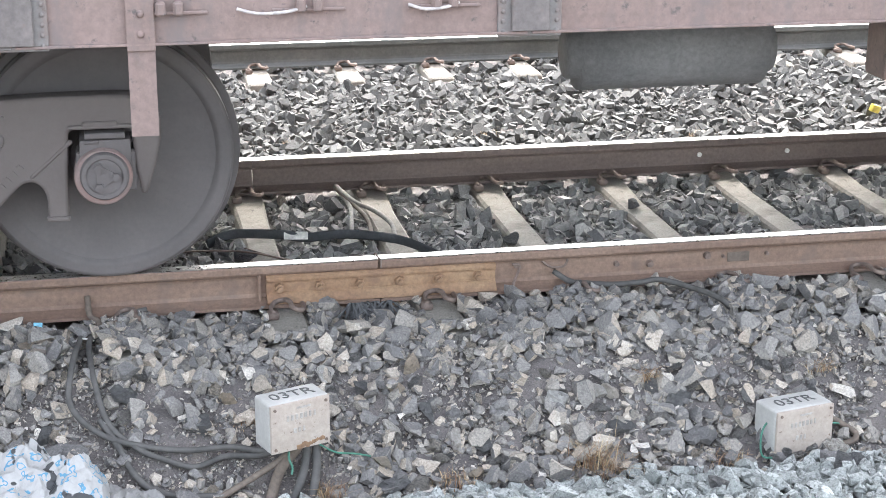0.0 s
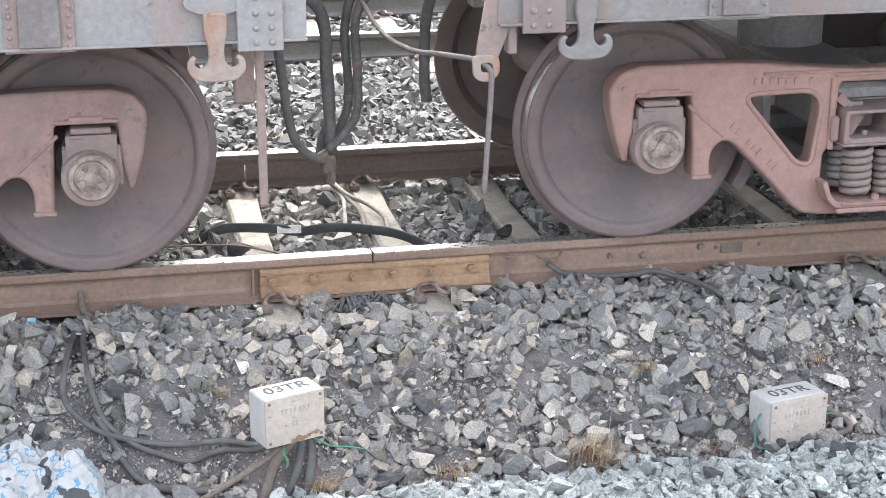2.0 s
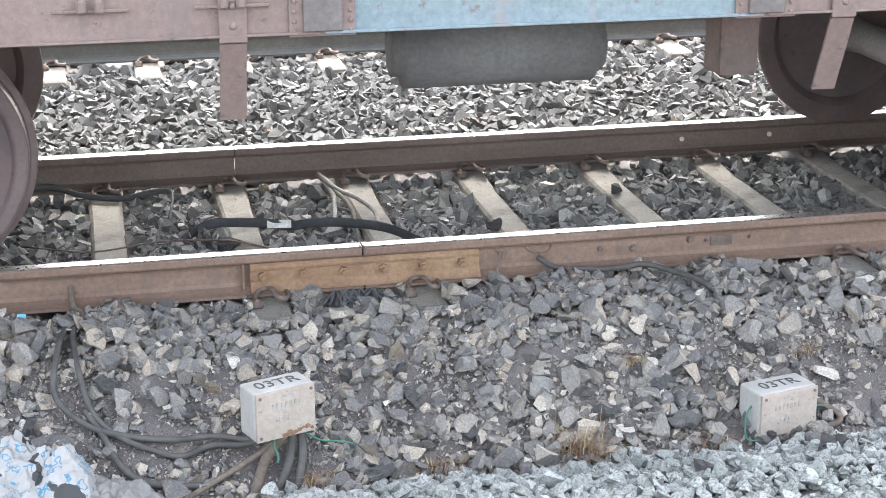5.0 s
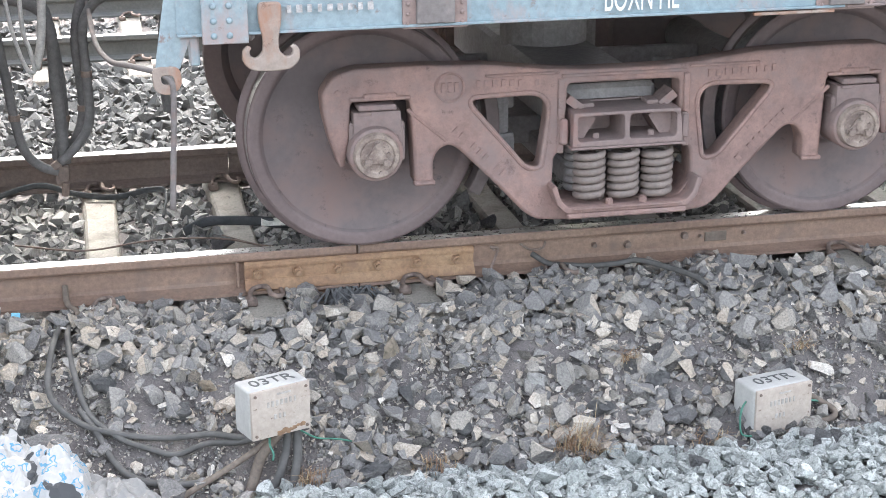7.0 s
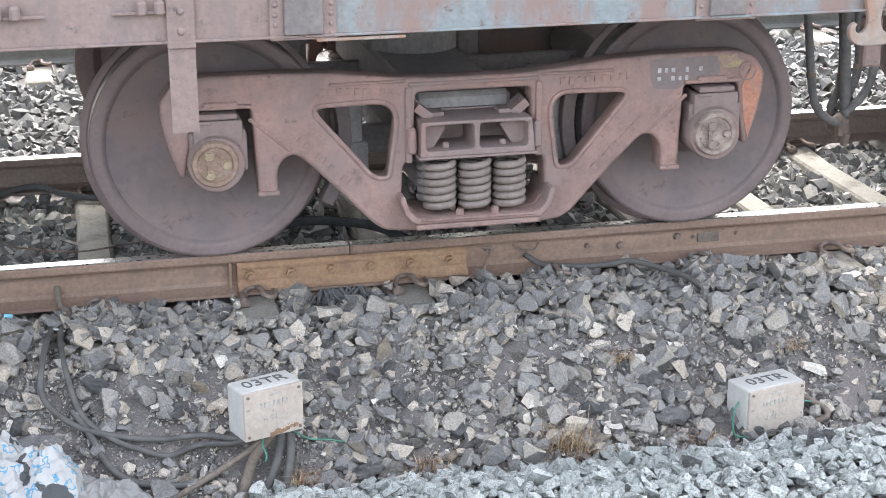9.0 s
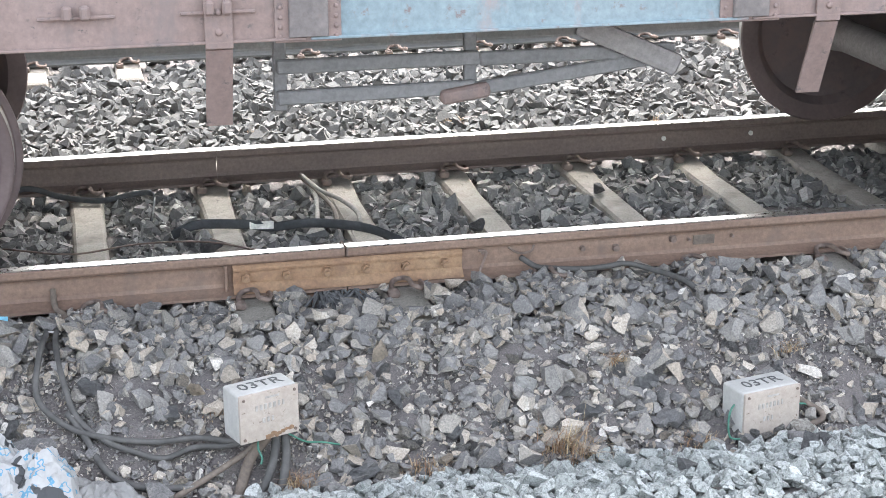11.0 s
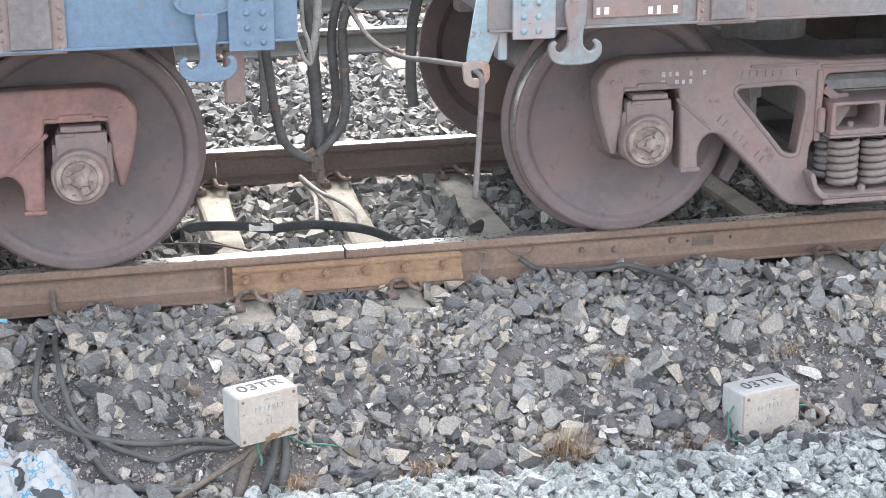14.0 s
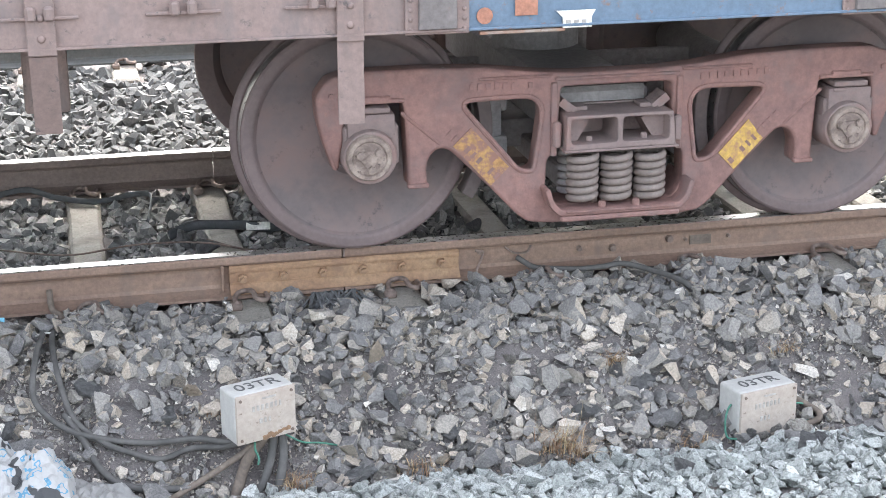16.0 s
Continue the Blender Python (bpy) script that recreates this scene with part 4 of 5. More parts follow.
    for s in (-1, 1):
        beam = part("brake_beam", box_bm(0.13, 1.75, 0.13, (s * 0.43, 0, 0.36), 0.015, 2), M_DARK, wagon, m=pose(bx, 0, 0))
        for side in (-1, 1):
            bm = box_bm(0.11, 0.13, 0.30, (s * 0.44, side * 0.80, 0.45), 0.025, 2)
            box_bm(0.05, 0.09, 0.14, (s * 0.385, side * 0.80, 0.59), 0.01, bm=bm)
            part("brake_head", bm, M_DARK, beam)
            shoe = [(0.505 * math.cos(radians(a)), 0.505 * math.sin(radians(a))) for a in range(152, 213, 6)] + [(0.56 * math.cos(radians(a)), 0.56 * math.sin(radians(a))) for a in range(212, 151, -6)]
            part("brake_shoe", dressed(plate_mesh([[(s * (1.0 + x), WHEEL_R + z) for x, z in shoe]], 0.045, 0.004, 1), M_BOGIE_SOOT), None, beam, m=pose(0, side * 0.87, 0))
    for y, z in ((-0.28, 0.29), (0.30, 0.46)):
        part("pull_rod", box_bm(1.75, 0.05, 0.13, (0, y, z), 0.012, 2), M_DARK, wagon, m=pose(bx, 0, 0))
    for s in (-1, 1):
        part("dead_lever", box_bm(0.09, 0.04, 0.30, (s * 0.55, -0.10, 0.40), 0.012, 2), M_DARK, wagon, m=pose(bx, 0, 0))
    sets = []
    for s in (-1, 1):
        radius, back = (NEW_WHEEL_R, 0.0) if dirty and s > 0 else (WHEEL_R, 0.012)
        ws = part("wheelset", AXLE, None, wagon, "brown dusty steel wheelset on its axle", m=pose(bx + s - back, 0, radius))
        for side in (1, -1):
            part("wheel", SOOT_WHEEL if dirty and s > 0 else WHEEL, None, ws, m=pose(0, side * -0.938, 0, 0, 0, 0 if side > 0 else 180))
            part("end_cap", SOOT_CAP if dirty and s > 0 else (BROWN_CAP if stencil and s < 0 and paint_mat is M_BROGIE else CAP), None, ws, "axle end cap with three bolts", m=pose(0, side * (FRAME_Y - 0.016), -0.008, 0, 0, 0 if side > 0 else 180))
        sets.append((ws, bx + s - back, radius))
    return sets


def rivets_bm(points, r=0.009):
    bm = bmesh.new()
    for x, z in points:
        bmesh.ops.create_uvsphere(bm, u_segments=8, v_segments=5, radius=r, matrix=Matrix.Translation((x, 0, z)) @ Matrix.Diagonal((1, 0.7, 1, 1)))
    return bm


def anchor_mesh():
    """Forged lashing hook with two upturned arms."""
    half = [(0.042, 1.13), (0.040, 1.06), (0.026, 1.00), (0.030, 0.955), (0.055, 0.935), (0.074, 0.945), (0.076, 0.962), (0.066, 0.972), (0.080, 0.982), (0.100, 0.966), (0.102, 0.925), (0.075, 0.895), (0.03, 0.888)]
    return sharp(plate_mesh([rounded(half + [(-x, z) for x, z in reversed(half)], 0.02, 4)], 0.014, 0.006), 50)


ANCHOR = anchor_mesh()
OVAL = mesh_of(lathe_bm([(0.0, -0.006), (0.088, -0.006), (0.09, -0.012), (0.105, -0.012), (0.108, 0.0)], 40), M_SILL)
OVAL.transform(Matrix.Diagonal((1, 1, 0.42, 1)))


def side_post_mesh():
    bm = box_bm(0.235, 0.012, 2.18, (0, -0.006, 2.10), 0.002)
    loops = [[(-0.07, 1.03), (0.07, 1.03), (0.055, 3.19), (-0.055, 3.19)]]
    me = plate_mesh(loops, 0.03, 0.004)
    old = len(bm.faces)
    bm.from_mesh(me)
    bm.faces.ensure_lookup_table()
    for f in bm.faces:
        f.material_index = 1 if f.index >= old else 0
    return sharp(mesh_of(bm, [M_DULL, M_POST]))


POST = side_post_mesh()
POST_RIVETS = mesh_of(rivets_bm([(s * 0.099, 1.03 + 0.035 * k) for s in (-1, 1) for k in range(12)] + [(s * 0.03, 1.05 + 0.035 * k) for s in (-1, 1) for k in range(2)], 0.0085), M_DULL, True)


def panel(x0, x1, y, material, wagon, z0=1.018, label=""):
    bm = box_bm(x1 - x0, 0.008, 3.2 - z0, ((x0 + x1) / 2, 0, (3.2 + z0) / 2))
    box_bm(x1 - x0, 0.03, 0.010, ((x0 + x1) / 2, -0.011, z0 + 0.005), 0.002, bm=bm)
    return part("side_panel", bm, material, wagon, label, m=pose(0, y, 0))


def tube_part(name, pts, r, material, parent, label="", seg=8, flat=1.0, per=8):
    return part(name, tube_bm(smooth_path(pts, per), r, seg, flat=flat), material, parent, label, True)


def wagon(n, label, outer, rear, centre, post_mat, hook_f, hook_r, bogie_mats, tank, plate_mat, dirty, yellow, stencils, ride, corner):
    w = empty("goods_wagon", label, "wagon", "goods wagons of the train")
    # body
    for side in (1, -1):
        y = side * SIDE_Y
        turn = 0 if side > 0 else 180
        spans = [(-5.0, -2.74, rear), (-2.51, -0.945, M_SILL), (-0.71, 0.71, centre), (0.945, 2.51, M_SILL), (2.74, 5.0, outer)]
        for x0, x1, mm in spans:
            panel(x0 - 0.11, x1 + 0.11, y + side * 0.006, mm, w) if side > 0 else panel(x0 - 0.11, x1 + 0.11, y - 0.006, mm, w)
        for x in (-4.2, -2.625, -0.827, 0.827, 2.515 if n == 3 else 2.625, 4.2):
            pm = POST.copy()
            pm.materials[0] = post_mat
            p = part("side_post", pm, None, w, "riveted body post", m=pose(x, y, 0, 0, 0, turn))
            if side > 0:
                tagged(part("rivets", dressed(POST_RIVETS, post_mat), None, p, m=pose(0, -0.014, 0)), kind="stuff")
        for s in (-1, 1):
            for x, z1 in ((2.2, 0.70), (1.14, 0.685))[:2 if n else 1]:
                bm = box_bm(0.098, 0.012, 0.20, (0, 0, 1.10), 0.003)
                swing = 0.006 if x > 2 else 0.07
                bmesh.ops.create_cube(bm, size=1, matrix=Matrix.Translation((0, 0.006 + swing, (1.01 + z1) / 2)) @ pose(0, 0, 0, math.degrees(math.atan2(2 * swing, 1.01 - z1)) if x < 2 else 0, 0, 0) @ Matrix.Diagonal((0.094, 0.012, 1.01 - z1, 1)))
                strap = part("hanger_strap", bm, M_SILL, w, "flat brown steel strap hanging from the sill", m=pose(s * x, y - side * 0.014, 0, 0, 0, turn))
                if side > 0:
                    for z in (1.06, 1.13):
                        part("strap_bolt", rivets_bm([(0, z)], 0.014), M_SILL, strap, m=pose(0, -0.008, 0), smooth=True)
            if side > 0:
                hk = part("lashing_hook", dressed(ANCHOR, hook_f if s > 0 else hook_r), None, w, "double-armed steel lashing hook", m=pose(s * 4.79, y - 0.02, 0))
    # door hinges along the brown sills
    for s in (-1, 1):
        for x in (1.14, 1.62, 2.1):
            bm = box_bm(0.26, 0.014, 0.012, (0, 0, 1.128), 0.003)
            box_bm(0.034, 0.04, 0.05, (-0.03, -0.01, 1.145), 0.008, bm=bm)
            box_bm(0.034, 0.04, 0.05, (0.03, -0.01, 1.145), 0.008, bm=bm)
            part("door_hinge", bm, M_SILL, w, m=pose(s * x, SIDE_Y - 0.012, 0))
    # white or yellow label holder
    if plate_mat:
        tilt = [(-0.076, 1.045), (0.066, 1.035), (0.076, 1.072), (0.072, 1.092), (-0.078, 1.092)]
        me = plate_mesh([rounded(tilt, 0.008)], 0.010, 0.004, 1) if n == 1 else plate_mesh([[(-0.05, 1.012), (0.06, 1.012), (0.06, 1.052), (0.075, 1.075), (-0.075, 1.075), (-0.05, 1.05)]], 0.006, 0.002, 1)
        lh = part("label_holder", dressed(me, plate_mat), None, w, m=pose(3.03, SIDE_Y - 0.012, 0))
        for k in range(3):
            part("label_mark", box_bm(0.018, 0.002, 0.012, (-0.03 + 0.03 * k, -0.0105 if n == 1 else -0.007, 1.064 if n == 1 else 1.035)), M_GREY_INK, lh)
    for s in (-1, 1):
        part("lip_plate", box_bm(0.32, 0.02, 0.012, (0, 0, 1.0065), 0.002), M_HOOK, w, m=pose(s * 2.83, SIDE_Y - 0.006, 0))
    # ends, floor, underframe
    for s in (-1, 1):
        bm = box_bm(0.03, 3.2, 2.2, (s * 5.0, 0, 2.1))
        part("end_wall", bm, outer if s > 0 else rear, w)
        bm = box_bm(0.16, 3.18, 0.30, (s * 4.92, 0, 1.14), 0.01)
        part("headstock", bm, M_DULL, w)
        pl = part("corner_plate", box_bm(0.16, 0.016, 2.2, (s * 4.945, SIDE_Y - 0.018, 2.09), 0.003), outer if s > 0 else corner, w)
        rv = part("rivets", rivets_bm([(s * 4.93, 1.02 + 0.052 * k) for k in range(6)] + [(s * 4.985, 1.02 + 0.052 * k) for k in range(6)], 0.012), outer if s > 0 else corner, pl, m=pose(0, SIDE_Y - 0.028, 0), smooth=True)
        tagged(rv, kind="stuff")
        bm = box_bm(0.55, 0.22, 0.24, (s * 5.16, 0, 1.10), 0.03, 2)
        box_bm(0.22, 0.36, 0.30, (s * 5.36, 0.0, 1.10), 0.06, 2, bm=bm)
        part("coupler", bm, M_DARK, w, "cast steel centre buffer coupler")
    part("floor", box_bm(9.9, 3.16, 0.03, (0, 0, 1.20)), M_TANK, w)
    bm = box_bm(9.8, 0.10, 0.33, (0, -0.19, 1.02), 0.01)
    box_bm(9.8, 0.10, 0.33, (0, 0.19, 1.02), 0.01, bm=bm)
    part("centre_sill", bm, M_DARK, w)
    for x in (-4.2, -2.4, -0.8, 0.8, 2.4, 4.2):
        part("cross_member", box_bm(0.16, 3.1, 0.13, (x, 0, 1.12), 0.01), M_TANK, w)
    for s in (-1, 1):
        part("stringer", box_bm(9.7, 0.08, 0.17, (0, s * 0.75, 1.09), 0.008), M_TANK, w)
        part("body_bolster", box_bm(0.5, 2.2, 0.16, (s * BOGIE, 0, 1.0), 0.02), M_TANK, w)
    # brake gear under the middle
    if tank:
        bm = cyl_bm(0.16, 0.92, pose(0, 0, 0, 0, 90, 0), 28, bevel=0.05)
        tk = part("air_reservoir", bm, M_TANK, w, "dark cylindrical air reservoir", True, m=pose(0.06, -0.57, 0.74))
        for s in (-1, 1):
            part("tank_strap", box_bm(0.04, 0.05, 0.28, (0.06 + s * 0.28, -0.57, 1.03), 0.004), M_DARK, w)
        bm = box_bm(0.18, 0.2, 0.26, (1.13, -0.55, 0.71), 0.02, 2)
        box_bm(0.06, 0.08, 0.4, (1.13, -0.5, 0.98), 0.01, bm=bm)
        part("brake_valve", bm, M_SILL, w, "brown brake distributor valve")
    else:
        y = -1.17
        for x0, x1, z0, z1 in ((-0.89, -0.10, 0.835, 0.835), (-0.89, -0.12, 0.715, 0.72), (-0.10, 0.70, 0.83, 0.83), (-0.2, 0.62, 0.70, 0.80)):
            ln = math.hypot(x1 - x0, z1 - z0)
            bm = box_bm(ln, 0.03, 0.055, (0, 0, 0), 0.006)
            part("brake_rod", bm, M_TANK, w, m=pose((x0 + x1) / 2, y, (z0 + z1) / 2, 0, -math.degrees(math.atan2(z1 - z0, x1 - x0)), 0))
        for x in (-0.875, -0.13):
            part("rod_hanger", box_bm(0.05, 0.03, 0.40, (x, y + 0.032, 0.86), 0.005), M_TANK, w)
        part("brake_lever", box_bm(0.46, 0.02, 0.09, (0, 0, 0), 0.02, 2), M_DARK, w, m=pose(0.50, y - 0.03, 0.86, 0, 24, 0))
        part("rod_fork", box_bm(0.2, 0.07, 0.06, (0, 0, 0), 0.025, 3), M_SILL, w, m=pose(-0.16, y - 0.01, 0.70, 0, -8, 0))
    # brake pipe along the near side under the floor
    tube_part("brake_pipe", [(-4.9, -0.45, 1.02), (-2, -0.45, 1.0), (2, -0.45, 1.0), (4.9, -0.45, 1.02)], 0.02, M_DARK, w)
    # maker's oval at the front end
    part("maker_plate", dressed(OVAL, outer), None, w, "oval cast maker's plate", m=pose(4.79, SIDE_Y - 0.012, 1.165))
    # hoses: front pair and rear pair, each with its coupling head
    for y, front, rear in (
            (-0.30, [(4.98, 0.97), (5.11, 0.90), (5.15, 0.69), (5.175, 0.485), (5.205, 0.343), (5.267, 0.27), (5.34, 0.24)], [(-4.98, 0.97), (-5.30, 0.97), (-5.42, 0.86), (-5.423, 0.64), (-5.425, 0.442), (-5.475, 0.342), (-5.56, 0.262)]),
            (-0.20, [(4.99, 1.0), (5.28, 0.98), (5.355, 0.80), (5.379, 0.45), (5.335, 0.30), (5.35, 0.25)], [(-4.99, 1.0), (-5.36, 0.98), (-5.457, 0.80), (-5.447, 0.473), (-5.50, 0.32), (-5.56, 0.27)])):
        hz = tube_part("air_hose", [(x, y, z) for x, z in front], 0.0205, M_HOSE, w, "black rubber air hose")
        head = box_bm(0.06, 0.05, 0.085, (5.355, y + 0.01, 0.222), 0.018, 2)
        cyl_bm(0.028, 0.045, pose(5.335, y + 0.01, 0.258, 0, 60), 12, bm=head)
        cyl_bm(0.017, 0.06, pose(5.365, y - 0.01, 0.165, 8, 10), 10, bm=head)
        part("hose_coupling", head, M_CLIP, hz, "steel hose coupling head")
        part("hose_clamp", cyl_bm(0.0245, 0.025, pose(front[3][0], y, front[3][1], 0, 4), 12), M_CLIP, hz)
        hz = tube_part("air_hose", [(x, y, z) for x, z in rear], 0.0205, M_HOSE, w, "black rubber air hose")
        part("hose_clamp", cyl_bm(0.0245, 0.025, pose(rear[3][0], y, rear[3][1]), 14), M_CLIP, hz)
    tube_part("spare_hose", [(-5.02, -0.1, 1.0), (-5.08, -0.12, 0.8), (-5.09, -0.12, 0.55), (-5.08, -0.12, 0.42)], 0.026, M_HOSE, w, "black rubber hose hanging free")
    tube_part("spare_hose", [(5.03, -0.2, 1.0), (5.32, -0.27, 0.92), (5.355, -0.27, 0.6), (5.37, -0.28, 0.27)], 0.026, M_HOSE, w, "black rubber hose hanging free")
    # uncoupling lever at the rear, step bar at the front
    tube_part("uncoupling_lever", [(-5.158, SIDE_Y, 0.40), (-5.144, SIDE_Y, 0.62), (-5.133, SIDE_Y, 0.82), (-5.142, SIDE_Y + 0.005, 0.865), (-5.175, SIDE_Y + 0.02, 0.89), (-5.21, SIDE_Y + 0.06, 0.895), (-5.275, -1.35, 0.877), (-5.335, -1.1, 0.848), (-5.382, -0.7, 0.85), (-5.40, -0.2, 0.93)],
              0.0108, M_POST, w, "bent steel uncoupling rod", per=6)
    bm = bmesh.new()
    bm.from_mesh(plate_mesh([[(-5.145, 1.17), (-5.03, 1.17), (-5.06, 1.02), (-5.105, 0.905), (-5.19, 0.905), (-5.185, 0.945)]], 0.007, 0.002, 1))
    box_bm(0.035, 0.07, 0.26, (-5.052, 0.03, 1.04), 0.006, bm=bm)
    bm.transform(pose(0, SIDE_Y + 0.015, 0))
    lb = part("lever_bracket", bm, corner, w, "angled bracket of the uncoupling rod")
    eye = rounded([(-5.205, 0.915), (-5.105, 0.915), (-5.10, 0.84), (-5.15, 0.81), (-5.20, 0.83)], 0.03)
    hole = rounded([(-5.175, 0.885), (-5.13, 0.885), (-5.125, 0.85), (-5.17, 0.85)], 0.015)
    part("rod_eye", dressed(plate_mesh([eye, hole], 0.009, 0.003, 1), M_HOOK), None, lb, "rusty eye holding the rod", m=pose(0, SIDE_Y + 0.008, 0))
    part("step_bar", box_bm(0.032, 0.014, 0.62, (0, 0, 0.72), 0.004), M_TANK if n == 3 else M_SILL, w, "flat steel bar hanging at the wagon end", m=pose(5.15, -0.116, 0) if n == 3 else pose(4.945, SIDE_Y + 0.05, 1.0, 0, -11 if n == 2 else 0, 0) @ pose(0, 0, -1.0))
    part("bar_bracket", box_bm(0.075, 0.05, 0.20, (0, 0, 0.86), 0.008), M_SILL, w, m=pose(4.90, SIDE_Y + 0.20, 0))
    for ob in w.children:
        ob.location.z += ride
    sets = []
    for s, k in ((1, 0), (-1, 1)):
        sets += bogie(w, s * BOGIE, bogie_mats[k], dirty[k], yellow[k], stencils[k])
    return w, sets


TRAIN = [
    wagon(0, "dull grey-brown open goods wagon on sooty bogies", M_DULL, M_DULL, M_SILL, M_DULL, M_SILL, M_DULL, (M_BROGIE, M_HALF_SOOT), True, M_TIN, (False, True), ((), ()), (0, 0), 0.028, M_SILL),
    wagon(1, "faded teal and brown open goods wagon on red-brown bogies", M_GREYTEAL, M_TEAL, M_TEAL, M_SILL, M_HOOK, M_HOOK, (M_BROGIE, M_BROGIE), True, M_CREAM, (False, False), ((), ()), (-1, 0), 0.004, M_TEAL),
    wagon(2, "patchy blue and rust open goods wagon on red-brown bogies", M_MIXED, M_DULL, M_TEAL, M_SILL, M_HOOK, M_MIXED, (M_BROGIE, M_BOGIE_DUST), False, None, (False, False), ((), ()), (1, -1), -0.014, M_TEAL),
    wagon(3, "blue open goods wagon with brown sills and yellow bogie marks", M_BLUE, M_BLUE, M_BLUE, M_SILL, M_BLUE, M_BLUE, (M_BOGIE_RED, M_BROGIE), True, M_TIN, (False, False), ((1, -1), ()), (0, 0), -0.008, M_BLUE),
]
# pale hoses looped at two front ends
for k in (2, 3):
    tube_part("pale_hose", [(5.30, -0.60, 1.25), (5.33, -0.62, 1.10), (5.329, -0.62, 0.964), (5.315, -0.62, 0.835), (5.289, -0.62, 0.735)], 0.018, M_HOSE_PALE, TRAIN[k][0], "pale grey flexible hose")
    tube_part("pale_hose", [(5.18, -0.70, 1.15), (5.20, -0.70, 1.0), (5.217, -0.70, 0.888), (5.255, -0.70, 0.762), (5.286, -0.69, 0.745), (5.275, -0.70, 0.83), (5.255, -0.70, 0.90), (5.25, -0.70, 1.05)], 0.009, M_HOSE_PALE, TRAIN[k][0], "thin pale wire loop", 6)
# loose wires on one wagon, a torn rag on another
for k in range(3):
    tube_part("loose_wire", [(-2.95 - 0.05 * k, SIDE_Y - 0.03, 1.17), (-2.75, SIDE_Y - 0.035, 1.10 + 0.015 * k), (-2.5, SIDE_Y - 0.035, 1.065 + 0.02 * k), (-2.3, SIDE_Y - 0.03, 1.055 + 0.012 * k), (-2.16, SIDE_Y - 0.03, 1.035 + 0.01 * k)], 0.003, M_TIN, TRAIN[2][0], "thin pale wire caught on the body", 6)
for x, ln in ((-1.75, 0.12), (-1.18, 0.09)):
    tube_part("torn_rag", [(x - ln, SIDE_Y - 0.02, 1.165), (x - ln * 0.4, SIDE_Y - 0.035, 1.150), (x + ln * 0.4, SIDE_Y - 0.035, 1.153), (x + ln, SIDE_Y - 0.02, 1.168)], 0.012, M_SACK_RAG, TRAIN[0][0], "dirty white rag caught in the door", 8, 0.5)
# type marking on the teal wagon
letters = text_mesh("BOXN HL", 0.15)
letters.transform(Matrix.Diagonal((0.285 / (max(v.co.x for v in letters.vertices) - min(v.co.x for v in letters.vertices)), 1, 1, 1)))
part("type_marking", letters, M_WHITE_INK, TRAIN[1][0], "white stencilled type letters", m=pose(-3.43, SIDE_Y - 0.012, 1.092, 90))
marks = bmesh.new()
_r = random.Random(31)
for row, x0, n in ((1.155, -4.72, 10), (1.105, -4.72, 9)):
    for k in range(n):
        strokes(marks, _r, x0 + 0.036 * k, row, 0, 0.022, 0.03, 0.002)
tagged(part("data_lines", marks, M_FADED_INK, TRAIN[1][0], "rows of worn white stencilled marks", m=pose(0, SIDE_Y - 0.012, 0)), kind="stuff")
# round cast emblem on one side frame: a raised ring round three plain bars
_near = min((c for c in TRAIN[1][0].children if c.name.startswith("side_frame")), key=lambda c: (c.matrix_basis.translation.x > 0, c.matrix_basis.translation.y))
_ring = tube_bm([Vector((0.056 * math.cos(a * 0.2618), 0, 0.056 * math.sin(a * 0.2618))) for a in range(25)], 0.006, 6)
for _k in (-1, 0, 1):
    box_bm(0.017, 0.008, 0.04, (0.027 * _k, 0, 0), 0.002, bm=_ring)
part("cast_emblem", _ring, M_BROGIE, _near, "raised round cast emblem", m=pose(-0.71, -0.058, 0.70))
# cast type word on one frame
_first = min((c for c in TRAIN[1][0].children if c.name.startswith("side_frame")), key=lambda c: (c.matrix_basis.translation.x < 0, c.matrix_basis.translation.y))
for _c in _first.children:
    if _c.name.startswith("cast_lettering"):
        _c.data = dressed(letters_mesh(True), M_BROGIE)
part("cast_word", dressed(text_mesh("CASNUB", 0.058, 0.004), M_BROGIE), None, _first, "raised cast type word", m=pose(0.445, -0.057, 0.712, 90, -2, 0))
# two primer patches on the blue wagon
_patch = cyl_bm(0.03, 0.003, pose(2.69, SIDE_Y - 0.0075, 1.06, 90), 18)
part("primer_patch", _patch, M_ORANGE, TRAIN[3][0], "orange primer patch")
part("primer_patch", box_bm(0.085, 0.003, 0.10, (2.845, SIDE_Y - 0.0075, 1.105), 0.001), M_ORANGE, TRAIN[3][0], "orange primer patch")
# rusty data panel with worn white marks near one end
part("rust_panel", box_bm(0.34, 0.003, 0.30, (-4.55, SIDE_Y - 0.0075, 1.19), 0.001), M_BROGIE, TRAIN[2][0], "rust-red patch of old paint")
_marks = bmesh.new()
_r = random.Random(12)
for _z, _x, _n in ((1.12, -4.50, 4), (1.06, -4.50, 4), (1.065, -4.70, 2)):
    for _k in range(_n):
        strokes(_marks, _r, _x + 0.032 * _k, _z, 0, 0.022, 0.034, 0.002)
tagged(part("data_lines", _marks, M_WHITE_INK, TRAIN[2][0], "rows of worn white stencilled marks", m=pose(0, SIDE_Y - 0.0105, 0)), kind="stuff")


